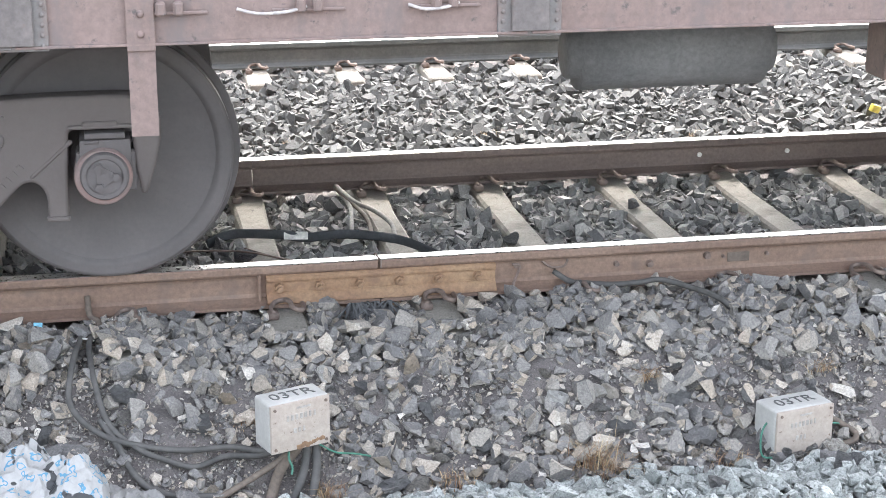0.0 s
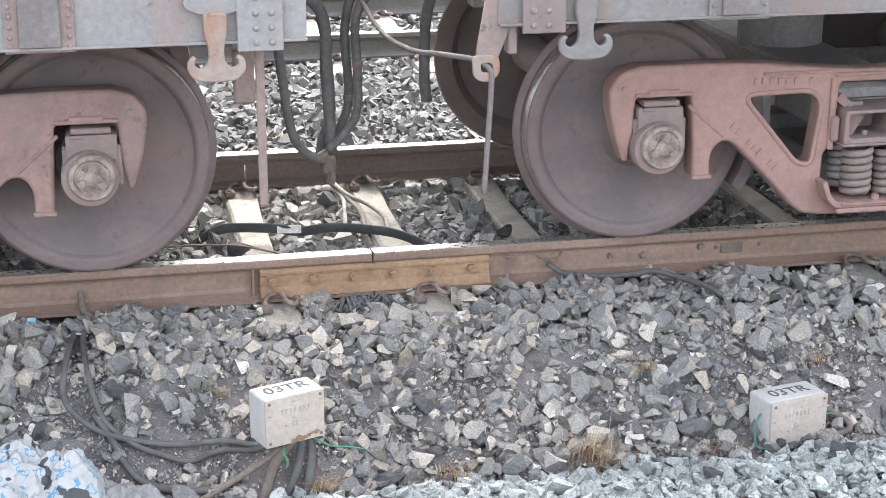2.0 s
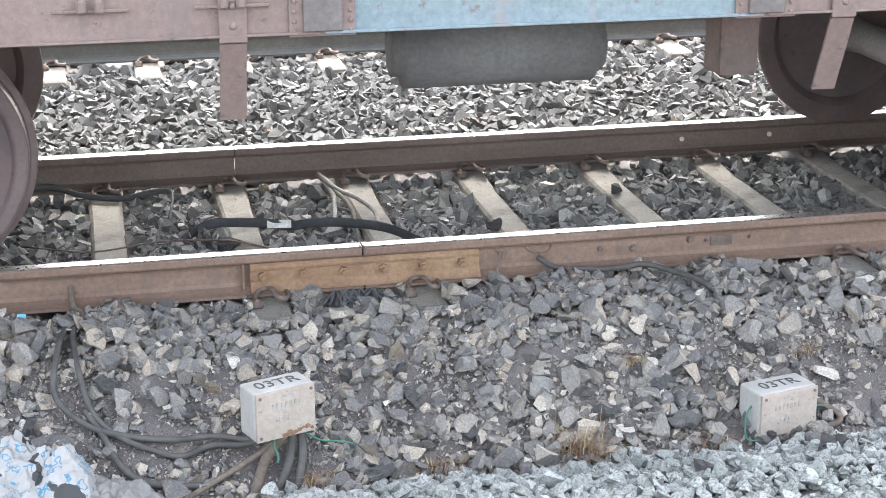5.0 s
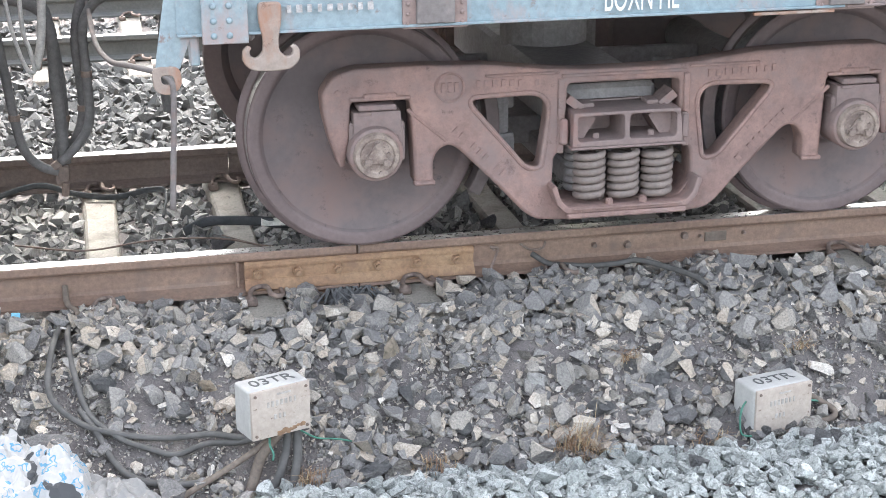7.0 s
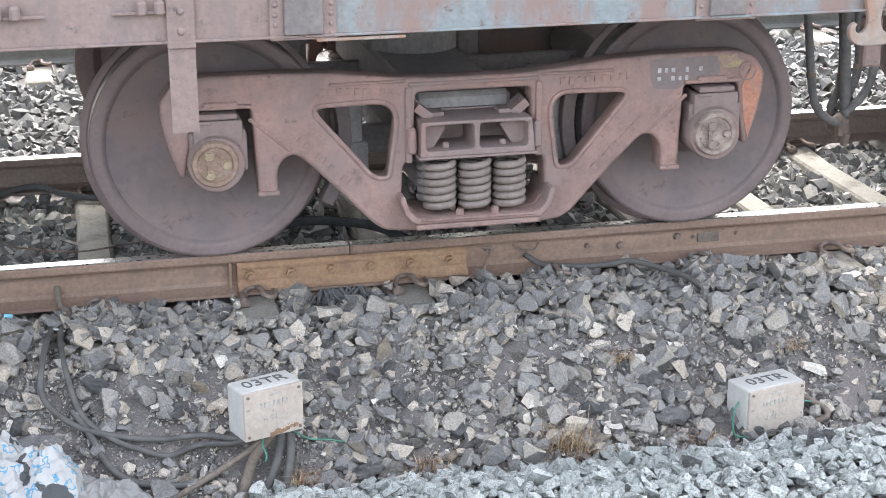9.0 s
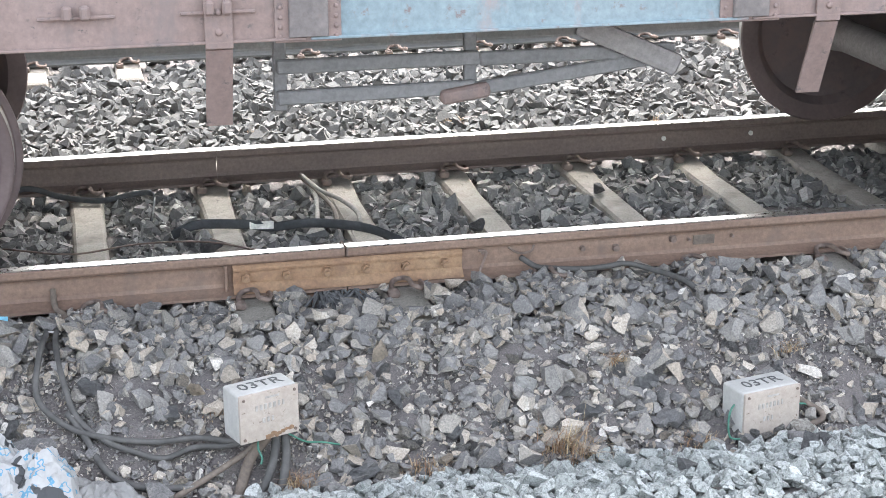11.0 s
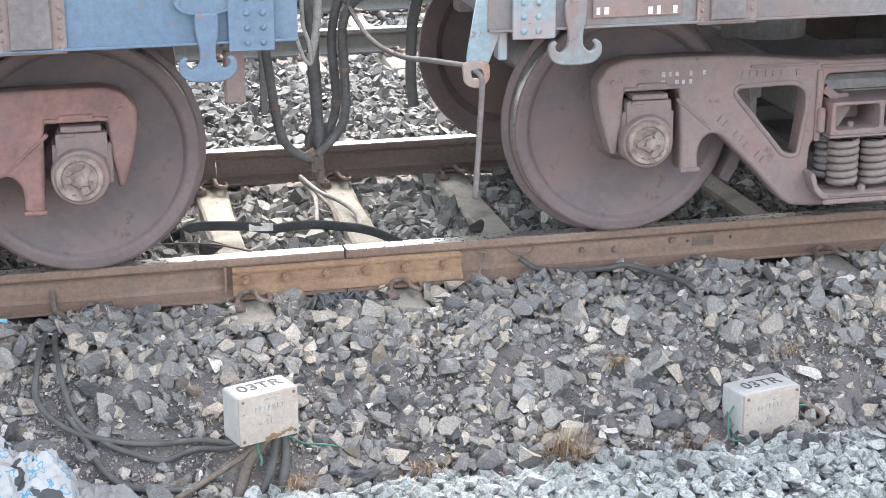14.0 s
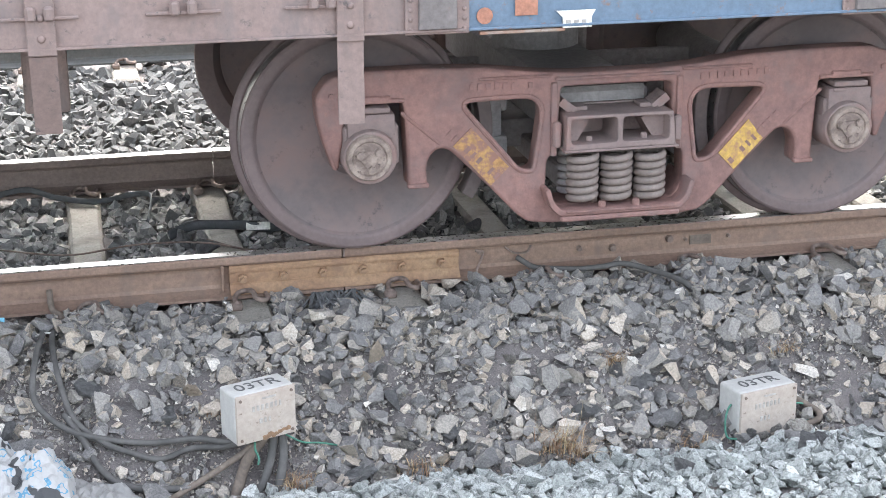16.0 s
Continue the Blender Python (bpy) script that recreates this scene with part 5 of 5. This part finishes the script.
# ---- things beside the track ----
def lettered_box(x, y, z, yaw, w, h, d, label, rusty):
    """Junction box: moulded case, front lid with a rim, four screws, painted marks."""
    b = tagged(new("junction_box"), label, "junction box", "trackside junction boxes")
    b.matrix_basis = pose(x, y, z, 0, 0, yaw)
    case = box_bm(w, d, h, (w / 2, d / 2, h / 2), 0.012, 3)
    part("case", sharp(mesh_of(case, M_BOX), 50), None, b)
    lid = part("lid", sharp(mesh_of(box_bm(w - 0.004, 0.014, h - 0.004, (w / 2, -0.006, h / 2), 0.005, 2), M_LID), 50), None, b, "chalky white lid, stained with rust" if rusty else "chalky white lid")
    for sx in (0.018, w - 0.018):
        for sz in (0.018, h - 0.018):
            part("screw", cyl_bm(0.0065, 0.008, pose(sx, -0.014, sz, 90), 10, 0.005), M_CLIP, lid)
    r = random.Random(3)
    for row, n, size, x0 in ((0.128, 7, 0.021, 0.068), (0.078, 3, 0.019, 0.095)):
        for k in range(n):
            part("embossed_mark", box_bm(r.uniform(0.008, 0.013), 0.003, size, (x0 + 0.0175 * k, -0.0135, row * h / 0.186 + 0.0006 * k), 0.001), M_GREY_INK, lid)
    part("embossed_line", box_bm(0.055, 0.0012, 0.008, (0.13, -0.0132, 0.162 * h / 0.186)), M_GREY_INK, lid)
    part("painted_mark", text_mesh("03TR", 0.078), M_INK, b, "hand-painted black letters", m=pose(w * 0.5, d * 0.48, h + 0.0012))
    if rusty:
        for k in range(9):
            cx, cz, size = 0.105 + 0.0125 * k + r.uniform(-0.004, 0.004), 0.008 + 0.0022 * k + r.uniform(0, 0.006), r.uniform(0.008, 0.015)
            ragged = [(cx + size * r.uniform(0.6, 1.2) * math.cos(0.785 * j), max(0.001, cz + 0.8 * size * r.uniform(0.5, 1.2) * math.sin(0.785 * j))) for j in range(8)]
            part("rust_flake", dressed(plate_mesh([ragged], 0.0012, 0.0003, 0), M_RUST_FLAKE), None, lid, m=pose(0, -0.0135 - 0.0004 * (k % 3), 0))
    return b


lettered_box(2.284, -1.10, -0.354, 20, 0.236, 0.186, 0.12, "chalky white plastic junction box on cable stems, rust at its base", True)
lettered_box(4.178, -1.095, -0.546, 13, 0.260, 0.200, 0.135, "chalky white plastic junction box resting on stones", False)


def cable(name, label, pts, r, material, group="", seg=8, flat=1.0, per=8, category="cable"):
    return tagged(part(name, tube_bm(smooth_path(pts, per), r, seg, flat=flat), material, None, "", True), label, category, group)


def lying(pts, lift=0.03):
    return [(x, y, ground_z(x, y) + lift + (0.03 if y > -0.75 else 0.0)) for x, y in pts]


G_CABLES = "trackside cables"
SOIL_LIFT = 0.012
cable("cable", "thick grey cable looping down the slope to a junction box", lying([(1.643, -0.30), (1.612, -0.58), (1.600, -0.735), (1.699, -0.818), (1.835, -0.87), (2.0, -0.90), (2.155, -0.90)], 0.035) + [(2.28, -0.96, -0.40), (2.36, -1.02, -0.36)], 0.0118, M_CABLE, G_CABLES)
cable("cable", "thick grey cable looping down the slope to a junction box", lying([(1.675, -0.30), (1.672, -0.45), (1.686, -0.64), (1.732, -0.78), (1.835, -0.879), (1.93, -0.925), (2.027, -0.956), (2.141, -0.928)], 0.03) + [(2.254, -0.95, -0.42), (2.34, -1.02, -0.37)], 0.0115, M_CABLE, G_CABLES)
cable("cable", "grey cable curving over the soil", lying([(1.70, -0.76), (1.757, -0.85), (1.809, -0.955), (1.873, -1.018), (1.978, -1.051), (2.1, -1.06)], 0.025), 0.013, M_CABLE, G_CABLES)
cable("cable", "grey cable bent from the rail down to the ballast", [(1.668, -0.02, -0.09), (1.675, -0.075, -0.15), (1.71, -0.13, -0.165), (1.70, -0.22, -0.165), (1.655, -0.30, -0.175)], 0.0125, M_CABLE_BROWN, G_CABLES)
cable("cable", "grey cable bent from the rail down to the ballast", [(1.90, -0.09, -0.135), (1.84, -0.10, -0.145), (1.78, -0.13, -0.155), (1.72, -0.22, -0.16), (1.68, -0.31, -0.175)], 0.0125, M_CABLE, G_CABLES)
cable("cable_tie", "thin wire tie around the cables", [(1.61, -0.33, -0.165), (1.65, -0.345, -0.15), (1.69, -0.335, -0.165)], 0.004, M_HOSE_PALE, "", 6)
cable("cable", "dark cable lying along the rail on the stones", [(3.60, -0.03, -0.10), (3.66, -0.085, -0.13), (3.74, -0.11, -0.135), (3.83, -0.14, -0.135), (3.94, -0.15, -0.13), (4.03, -0.16, -0.12), (4.13, -0.25, -0.13), (4.20, -0.37, -0.135), (4.25, -0.45, -0.165)], 0.0125, M_CABLE, G_CABLES)
cable("cable", "grey cable stem under the junction box", [(2.43, -1.0, -0.36), (2.41, -1.04, -0.45), (2.37, -1.07, -0.54), (2.33, -1.09, -0.60)], 0.016, M_CABLE, G_CABLES)
cable("cable", "grey cable stem under the junction box", [(2.46, -1.0, -0.36), (2.455, -1.04, -0.45), (2.43, -1.08, -0.54), (2.39, -1.10, -0.60)], 0.0165, M_CABLE, G_CABLES)
cable("cable", "brown cable stem under the junction box", [(2.40, -1.0, -0.37), (2.33, -1.03, -0.44), (2.29, -1.06, -0.53), (2.27, -1.08, -0.58)], 0.02, M_CABLE_BROWN, G_CABLES)
cable("cable", "split brown cable running from the junction box", [(2.38, -1.01, -0.38), (2.30, -1.02, -0.43), (2.20, -1.04, -0.48), (2.10, -1.07, -0.52), (2.02, -1.10, -0.55)], 0.012, M_CABLE_BROWN, G_CABLES)
cable("green_wire", "thin green wire under the junction box", [(2.36, -1.03, -0.355), (2.355, -1.06, -0.39), (2.365, -1.075, -0.42), (2.36, -1.09, -0.44)], 0.0042, M_GREEN, "", 6)
cable("green_wire", "thin green wire on the stones", [(2.47, -1.03, -0.36), (2.53, -1.02, -0.40), (2.60, -1.0, -0.42), (2.66, -0.99, -0.44)], 0.0035, M_GREEN, "", 6)
cable("green_wire", "thin green wire looped beside the junction box", [(4.20, -1.03, -0.40), (4.155, -1.05, -0.42), (4.135, -1.07, -0.47), (4.14, -1.09, -0.525), (4.20, -1.10, -0.53)], 0.0042, M_GREEN, "", 6)
cable("green_wire", "thin green wire beside the junction box", [(4.44, -1.0, -0.45), (4.50, -0.99, -0.47), (4.49, -1.03, -0.52), (4.43, -1.04, -0.53)], 0.004, M_GREEN, "", 6)
cable("cable", "short brown cable bent behind the junction box", [(4.44, -0.97, -0.43), (4.49, -0.98, -0.46), (4.54, -1.02, -0.49), (4.52, -1.05, -0.51), (4.43, -1.06, -0.52)], 0.0125, M_CABLE_BROWN, G_CABLES)

# between the rails
G_LOOSE = "loose strips and cables between the rails"
cable("metal_strip", "twisted black metal strip lying across the sleepers", [(2.20, 0.86, -0.17), (2.30, 0.89, -0.14), (2.40, 0.86, -0.13), (2.542, 0.80, -0.125), (2.645, 0.785, -0.14), (2.801, 0.775, -0.13), (2.949, 0.721, -0.13), (3.09, 0.632, -0.14), (3.24, 0.43, -0.17)], 0.006, M_STRIP, G_LOOSE, 8, 4.0, category="strip")
# the strip's glint, put in as a small pale plate
tagged(part("strip_glint", box_bm(0.11, 0.036, 0.004, (0, 0, 0), 0.0015), M_TIN, None, "", m=pose(2.60, 0.783, -0.128, 80, 0, -8)), "pale plate painting a glint on the black strip", "strip")
cable("metal_strip", "black strip curled against the far rail", [(1.30, 1.58, -0.17), (1.45, 1.62, -0.13), (1.573, 1.63, -0.12), (1.711, 1.56, -0.15), (1.90, 1.50, -0.165), (2.06, 1.53, -0.15), (2.15, 1.47, -0.14), (2.14, 1.30, -0.17), (2.12, 1.17, -0.19)], 0.006, M_STRIP, G_LOOSE, 8, 2.5, category="strip")
cable("cable", "weathered grey cable trailing over a sleeper", [(2.90, 1.64, -0.14), (2.925, 1.50, -0.16), (2.935, 1.35, -0.17), (2.91, 1.15, -0.175), (2.88, 0.93, -0.18)], 0.0115, M_CABLE_PALE, G_LOOSE)
cable("cable", "weathered grey cable trailing over a sleeper", [(2.90, 1.62, -0.13), (2.96, 1.38, -0.15), (3.035, 1.239, -0.16), (3.082, 1.027, -0.165), (3.067, 0.82, -0.17)], 0.0115, M_CABLE_PALE, G_LOOSE)
cable("cable", "weathered grey cable trailing over a sleeper", [(2.90, 1.60, -0.14), (2.951, 1.38, -0.16), (2.985, 1.12, -0.17), (2.96, 0.82, -0.175)], 0.0105, M_CABLE_BROWN, G_LOOSE)
cable("thin_wire", "thin rusty wire lying across the track bed", [(1.45, 0.80, -0.16), (1.75, 0.62, -0.15), (2.05, 0.70, -0.15), (2.35, 0.62, -0.14), (2.60, 0.45, -0.16)], 0.0045, M_CLIP, G_LOOSE, 6)
cable("thin_wire", "thin rusty wire lying across the track bed", [(2.36, 0.72, -0.155), (2.48, 0.60, -0.165), (2.60, 0.50, -0.165), (2.68, 0.42, -0.17)], 0.004, M_CLIP, G_LOOSE, 6)
cable("rail_wire", "rusty wire hanging over the rail head at the joint", [(2.83, 0.06, -0.04), (2.845, 0.03, 0.006), (2.85, -0.02, 0.006), (2.858, -0.039, -0.005), (2.858, -0.043, -0.035)], 0.004, M_CLIP, "", 6)
cable("bond_wire", "rusty bond wire bent at the rail web", [(3.42, -0.02, -0.06), (3.45, -0.03, -0.065), (3.44, -0.035, -0.10), (3.42, -0.05, -0.14), (3.43, -0.08, -0.165)], 0.006, M_CLIP, "", 6)
cable("bond_wire", "rusty bond wire bent at the rail web", [(3.55, -0.02, -0.055), (3.59, -0.03, -0.08), (3.64, -0.04, -0.075), (3.66, -0.03, -0.05)], 0.005, M_CLIP, "", 6)


def sack(x, y, z, s, turn, label):
    """Torn plastic sack: a crumpled heap of film with creases, its ragged hem on the ground."""
    bm = bmesh.new()
    off = Vector((x * 9, y * 9, turn))
    r = random.Random(int(turn * 7))
    nu, nv = 22, 9
    rings = []
    for j in range(1, nv + 1):
        ring = []
        for i in range(nu):
            d = (j + r.uniform(-0.32, 0.32)) / nv if j < nv else 1.0
            a = 2 * math.pi * (i + 0.5 * (j % 2) + r.uniform(-0.3, 0.3)) / nu
            c = Vector((math.cos(a), math.sin(a), 0))
            p = c * d
            edge = 1.0 + 0.4 * noise.noise(c * 1.6 + off)
            fold = 0.5 - 1.5 * abs(noise.noise(p * 1.5 + off)) + 0.55 * noise.noise(p * 3.2 - off) + r.uniform(-0.07, 0.07)
            h = (1 - d ** 2.4) * (0.72 + 0.5 * fold) if j < nv else -0.25
            ring.append(bm.verts.new((p.x * s[0] * edge * 1.25, p.y * s[1] * edge * 1.25, h * s[2])))
        rings.append(ring)
    top = bm.verts.new(sum((v.co for v in rings[0]), Vector()) / nu)
    for i in range(nu):
        bm.faces.new((top, rings[0][i], rings[0][(i + 1) % nu]))
    for j, (r0, r1) in enumerate(zip(rings, rings[1:])):
        for i in range(nu):
            bm.faces.new((r0[i], r1[i], r1[(i + 1) % nu], r0[(i + 1) % nu]))
    bmesh.ops.triangulate(bm, faces=bm.faces)
    bmesh.ops.subdivide_edges(bm, edges=bm.edges, cuts=2, use_grid_fill=True)
    for v in bm.verts:
        v.co.z += 0.010 * noise.noise(v.co * 45 + off) - 0.008 * abs(noise.noise(v.co * 22 - off))
    bmesh.ops.recalc_face_normals(bm, faces=bm.faces)
    ob = tagged(part("plastic_sack", bm, M_SACK), label, "sack", "torn sacks on the slope")
    sharp(ob.data, 11)
    ob.matrix_basis = pose(x, y, z, -18, 0, 0) @ pose(0, 0, 0, 0, 0, turn)
    return ob


def sack_material():
    m = surface("printed_sack", [(0.3, (0.30, 0.295, 0.285)), (0.7, (0.39, 0.385, 0.375))], 6, 0.5, bump=0.4, bscale=30, grain=0.08, stain=(0.33, 0.31, 0.28), sscale=9, sband=(0.62, 0.85))
    nt = m.node_tree
    bsdf = nt.nodes["Principled BSDF"]
    old = bsdf.inputs["Base Color"].links[0].from_socket
    vec = nt.nodes.new("ShaderNodeTexCoord").outputs["Object"]
    r = ramp_node(nt, [(0.0, (0, 0, 0)), (0.555, (0, 0, 0)), (0.565, (1, 1, 1)), (0.605, (1, 1, 1)), (0.615, (0, 0, 0))])
    nt.links.new(noise_node(nt, vec, 26.0, 1.5, 0.5), r.inputs[0])
    old = mix_node(nt, old, (0.075, 0.22, 0.33), r.outputs[0])
    film = ramp_node(nt, [(0.555, (0, 0, 0)), (0.565, (1, 1, 1))])
    nt.links.new(noise_node(nt, vec, 7.0, 3.0, 0.5), film.inputs[0])
    nt.links.new(mix_node(nt, old, (0.035, 0.036, 0.038), film.outputs[0]), bsdf.inputs["Base Color"])
    return m


M_SACK = sack_material()
M_SACK_GREY = surface("dirty_sack", [(0.3, (0.17, 0.165, 0.158)), (0.7, (0.26, 0.25, 0.238))], 7, 0.6, bump=0.3, bscale=40, grain=0.12)
sack(1.45, -0.99, -0.475, (0.18, 0.13, 0.17), 20, "torn white plastic sack with blue print, crumpled on the slope")
sack(1.60, -1.07, -0.48, (0.13, 0.12, 0.17), 130, "torn white plastic sack with blue print, crumpled on the slope")
sack(1.42, -1.12, -0.50, (0.18, 0.13, 0.14), 65, "torn white plastic sack with blue print, crumpled on the slope")
for x, y, turn in ((1.75, -1.07, 40), (1.83, -1.10, 150), (1.69, -1.13, 250)):
    o = sack(x, y, -0.545, (0.12, 0.11, 0.10), turn, "grey dirty plastic sheet crumpled beside the sacks")
    o.data.materials[0] = M_SACK_GREY


def tuft(x, y, z, spread, height, blades, label, seed):
    r = random.Random(seed)
    bm = bmesh.new()
    for _ in range(blades):
        a, lean = r.uniform(0, 6.283), r.uniform(0.4, 1.5)
        bx, by = r.gauss(0, spread * 0.35), r.gauss(0, spread * 0.25)
        h = height * r.uniform(0.4, 1.1)
        wv = Vector((-math.sin(a), math.cos(a), 0)) * r.uniform(0.0012, 0.0025)
        prev = None
        for k in range(4):
            u = k / 3
            c = Vector((bx + math.cos(a) * lean * h * u * u, by + math.sin(a) * lean * h * u * u, h * u * (1.1 - 0.35 * lean * u)))
            pair = (bm.verts.new(c - wv * (1 - 0.8 * u)), bm.verts.new(c + wv * (1 - 0.8 * u)))
            if prev:
                bm.faces.new((prev[0], prev[1], pair[1], pair[0]))
            prev = pair
    ob = tagged(part("dry_grass", bm, M_GRASS), label, "grass", "dry tufts in the ballast", "stuff")
    ob.matrix_basis = pose(x, y, z)
    return ob


for k, (x, y, sp, h, n) in enumerate(((3.49, -1.05, 0.13, 0.14, 120), (3.53, -1.09, 0.09, 0.12, 80), (2.95, -1.075, 0.10, 0.06, 110), (2.50, -1.08, 0.10, 0.06, 110), (4.02, -1.085, 0.10, 0.06, 110),
                                      (3.79, -0.75, 0.06, 0.07, 60), (4.50, -0.76, 0.10, 0.05, 80), (4.48, -1.12, 0.12, 0.04, 60), (2.27, -0.80, 0.12, 0.03, 70), (3.98, 2.85, 0.10, 0.06, 70), (2.81, 2.85, 0.06, 0.05, 40),
                                      (2.30, 2.3, 0.14, 0.07, 80), (5.2, 2.6, 0.2, 0.05, 80), (4.4, 2.2, 0.25, 0.04, 80))):
    tuft(x, y, ground_z(x, y) + 0.012, sp, h, n, "dry reddish-brown grass tuft between stones" if y < 0 else "dry straw-coloured grass tuft in the ballast", 40 + k)


def fibre_clump():
    bm = bmesh.new()
    r = random.Random(8)
    for k in range(46):
        x = -0.075 + 0.15 * r.random()
        tube_bm([Vector((x, 0.05, 0.02)), Vector((x + r.gauss(0, 0.01), 0.0, 0.025 + r.uniform(0, 0.02))), Vector((x + r.gauss(0, 0.035), -0.06 + r.uniform(-0.02, 0.03), r.uniform(-0.015, 0.015)))], 0.004, 5, bm)
    box_bm(0.15, 0.1, 0.03, (0, 0, 0.0), 0.01, bm=bm)
    ob = tagged(part("frayed_pad", bm, M_FIBRE), "frayed black fibre pad beside the rail joint", "pad", kind="stuff")
    ob.matrix_basis = pose(2.79, -0.19, -0.172) @ Matrix.Diagonal((1.25, 1.2, 1.0, 1))


fibre_clump()
tagged(part("scrap", sharp(mesh_of(box_bm(0.035, 0.006, 0.05, (0, 0, 0.02), 0.0025, 2), M_BAG_BLUE)), None, None, "", m=pose(1.475, -0.19, -0.175, -25, 10, 15)), "small pale blue plastic scrap among the stones", "litter")
tagged(part("wrapper", sharp(mesh_of(box_bm(0.09, 0.03, 0.05, (0, 0, 0.02), 0.012, 2), M_LEAF_YELLOW)), None, None, "", m=pose(6.475, 2.95, -0.185, 12, 20, 30)), "crumpled yellow wrapper on the ballast", "litter")

# ---- stones that stand out, and the stones of the shoulder that can be told apart ----
STONE_MESHES = []
for vs, fs in WORN:
    me = bpy.data.meshes.new("stone")
    me.from_pydata((vs * 0.64).tolist(), [], fs.tolist())
    soft_shade(me)
    STONE_MESHES.append(me)


def painted(meshes, material):
    out = []
    for me in meshes:
        c = me.copy()
        c.materials.append(material)
        out.append(c)
    return out


STONES_ANY, STONES_PALE, STONES_DARK = painted(STONE_MESHES, M_STONE_ONE), painted(STONE_MESHES, M_STONE_PALE), painted(STONE_MESHES, M_STONE_DARK)
rs = random.Random(21)


def lay(meshes, x, y, size, lift=0.22, lean=0.38):
    ob = new("stone", meshes[rs.randrange(len(meshes))])
    ob.parent = ground
    z = ground_z(x, y) + size * lift
    if on_sleeper(x, y, 0.09) and y > -0.48:
        z = max(z, -0.17)
    ob.matrix_basis = Matrix.LocRotScale((x, y, z), (slope_turn(y) @ Euler((rs.gauss(0, lean), rs.gauss(0, lean), rs.uniform(0, 6.28))).to_matrix()).to_euler(), (size * rs.uniform(1.0, 1.3), size * rs.uniform(0.75, 1.05), size * rs.uniform(0.6, 1.0)))


PALE = [(2.79, -0.71, 0.085), (3.505, -0.75, 0.06), (3.58, -0.78, 0.066), (3.63, -0.79, 0.07), (2.99, -0.63, 0.09), (2.55, -0.65, 0.085), (2.88, -0.64, 0.08), (3.85, -0.615, 0.062), (3.24, -0.585, 0.07),
        (3.41, -0.81, 0.105), (3.83, -0.82, 0.065), (3.18, -1.0, 0.075), (3.34, -0.98, 0.07), (3.41, -0.96, 0.075), (3.64, -0.90, 0.07), (2.76, -0.866, 0.07), (4.04, -0.675, 0.065),
        (2.17, -0.71, 0.07), (2.10, -0.56, 0.095), (1.48, -0.31, 0.12), (2.99, -0.92, 0.075), (3.05, -1.04, 0.06)]
DARK = [(3.89, -0.84, 0.12), (2.68, -0.70, 0.12), (3.09, -0.935, 0.13), (2.90, -0.80, 0.11), (1.80, -0.67, 0.11), (3.62, -0.93, 0.12), (2.72, -1.06, 0.12), (2.05, -0.79, 0.12), (4.42, -0.87, 0.12), (1.50, -0.80, 0.12)]
for x, y, s in PALE:
    lay(STONES_PALE, x, y, s * 1.1)
for x, y, s in DARK:
    lay(STONES_DARK, x, y, s * 0.95, 0.15)
for x, y, z, s, meshes in ((2.617, 1.57, -0.175, 0.1, STONES_PALE), (2.26, 0.79, -0.165, 0.15, STONES_DARK), (2.35, 0.64, -0.165, 0.14, STONES_DARK), (4.343, 1.146, -0.17, 0.1, STONES_DARK), (3.575, 0.66, -0.17, 0.11, STONES_DARK)):
    ob = new("stone", meshes[rs.randrange(len(meshes))])
    ob.parent = ground
    ob.matrix_basis = Matrix.LocRotScale((x, y, z), Euler((0.2, 0.3, rs.uniform(0, 6))), (s, s * 0.8, s * 0.75))
for x, y, s in ((3.816, -1.467, 0.13), (4.369, -1.29, 0.14), (4.43, -1.27, 0.09)):
    ob = new("stone", STONES_DARK[rs.randrange(len(STONES_DARK))])
    ob.parent = ground
    ob.matrix_basis = Matrix.LocRotScale((x, y, ground_z(x, y) + 0.06), Euler((0.3, 0.2, rs.uniform(0, 6))), (s, s * 0.9, s * 0.8))
count = 0
while count < 250:
    x, y = rs.uniform(1.4, 5.1), rs.uniform(-1.1, -0.14)
    if rs.random() > thick(x, y) or not clear_of_cables(x, y) or (any(abs(x - c) < 0.11 for c in OPEN_ENDS) and y > -0.43):
        continue
    lay(STONES_ANY, x, y, min(0.12, rs.lognormvariate(math.log(0.058), 0.32)), rs.uniform(0.1, 0.36))
    count += 1


# ---- what moves ----
def motions():
    for n, (w, sets) in enumerate(TRAIN):
        start = BOGIE - n * PITCH
        walk(w, [(0.5 * i, pose(s + start, TRACK_Y, 0)) for i, s in enumerate(RUN)])
        for ws, x, radius in sets:
            walk(ws, [(0.25 * i, pose(x, 0, radius, 0, math.degrees(run(0.25 * i) / radius), 0)) for i in range(65)])


motions()
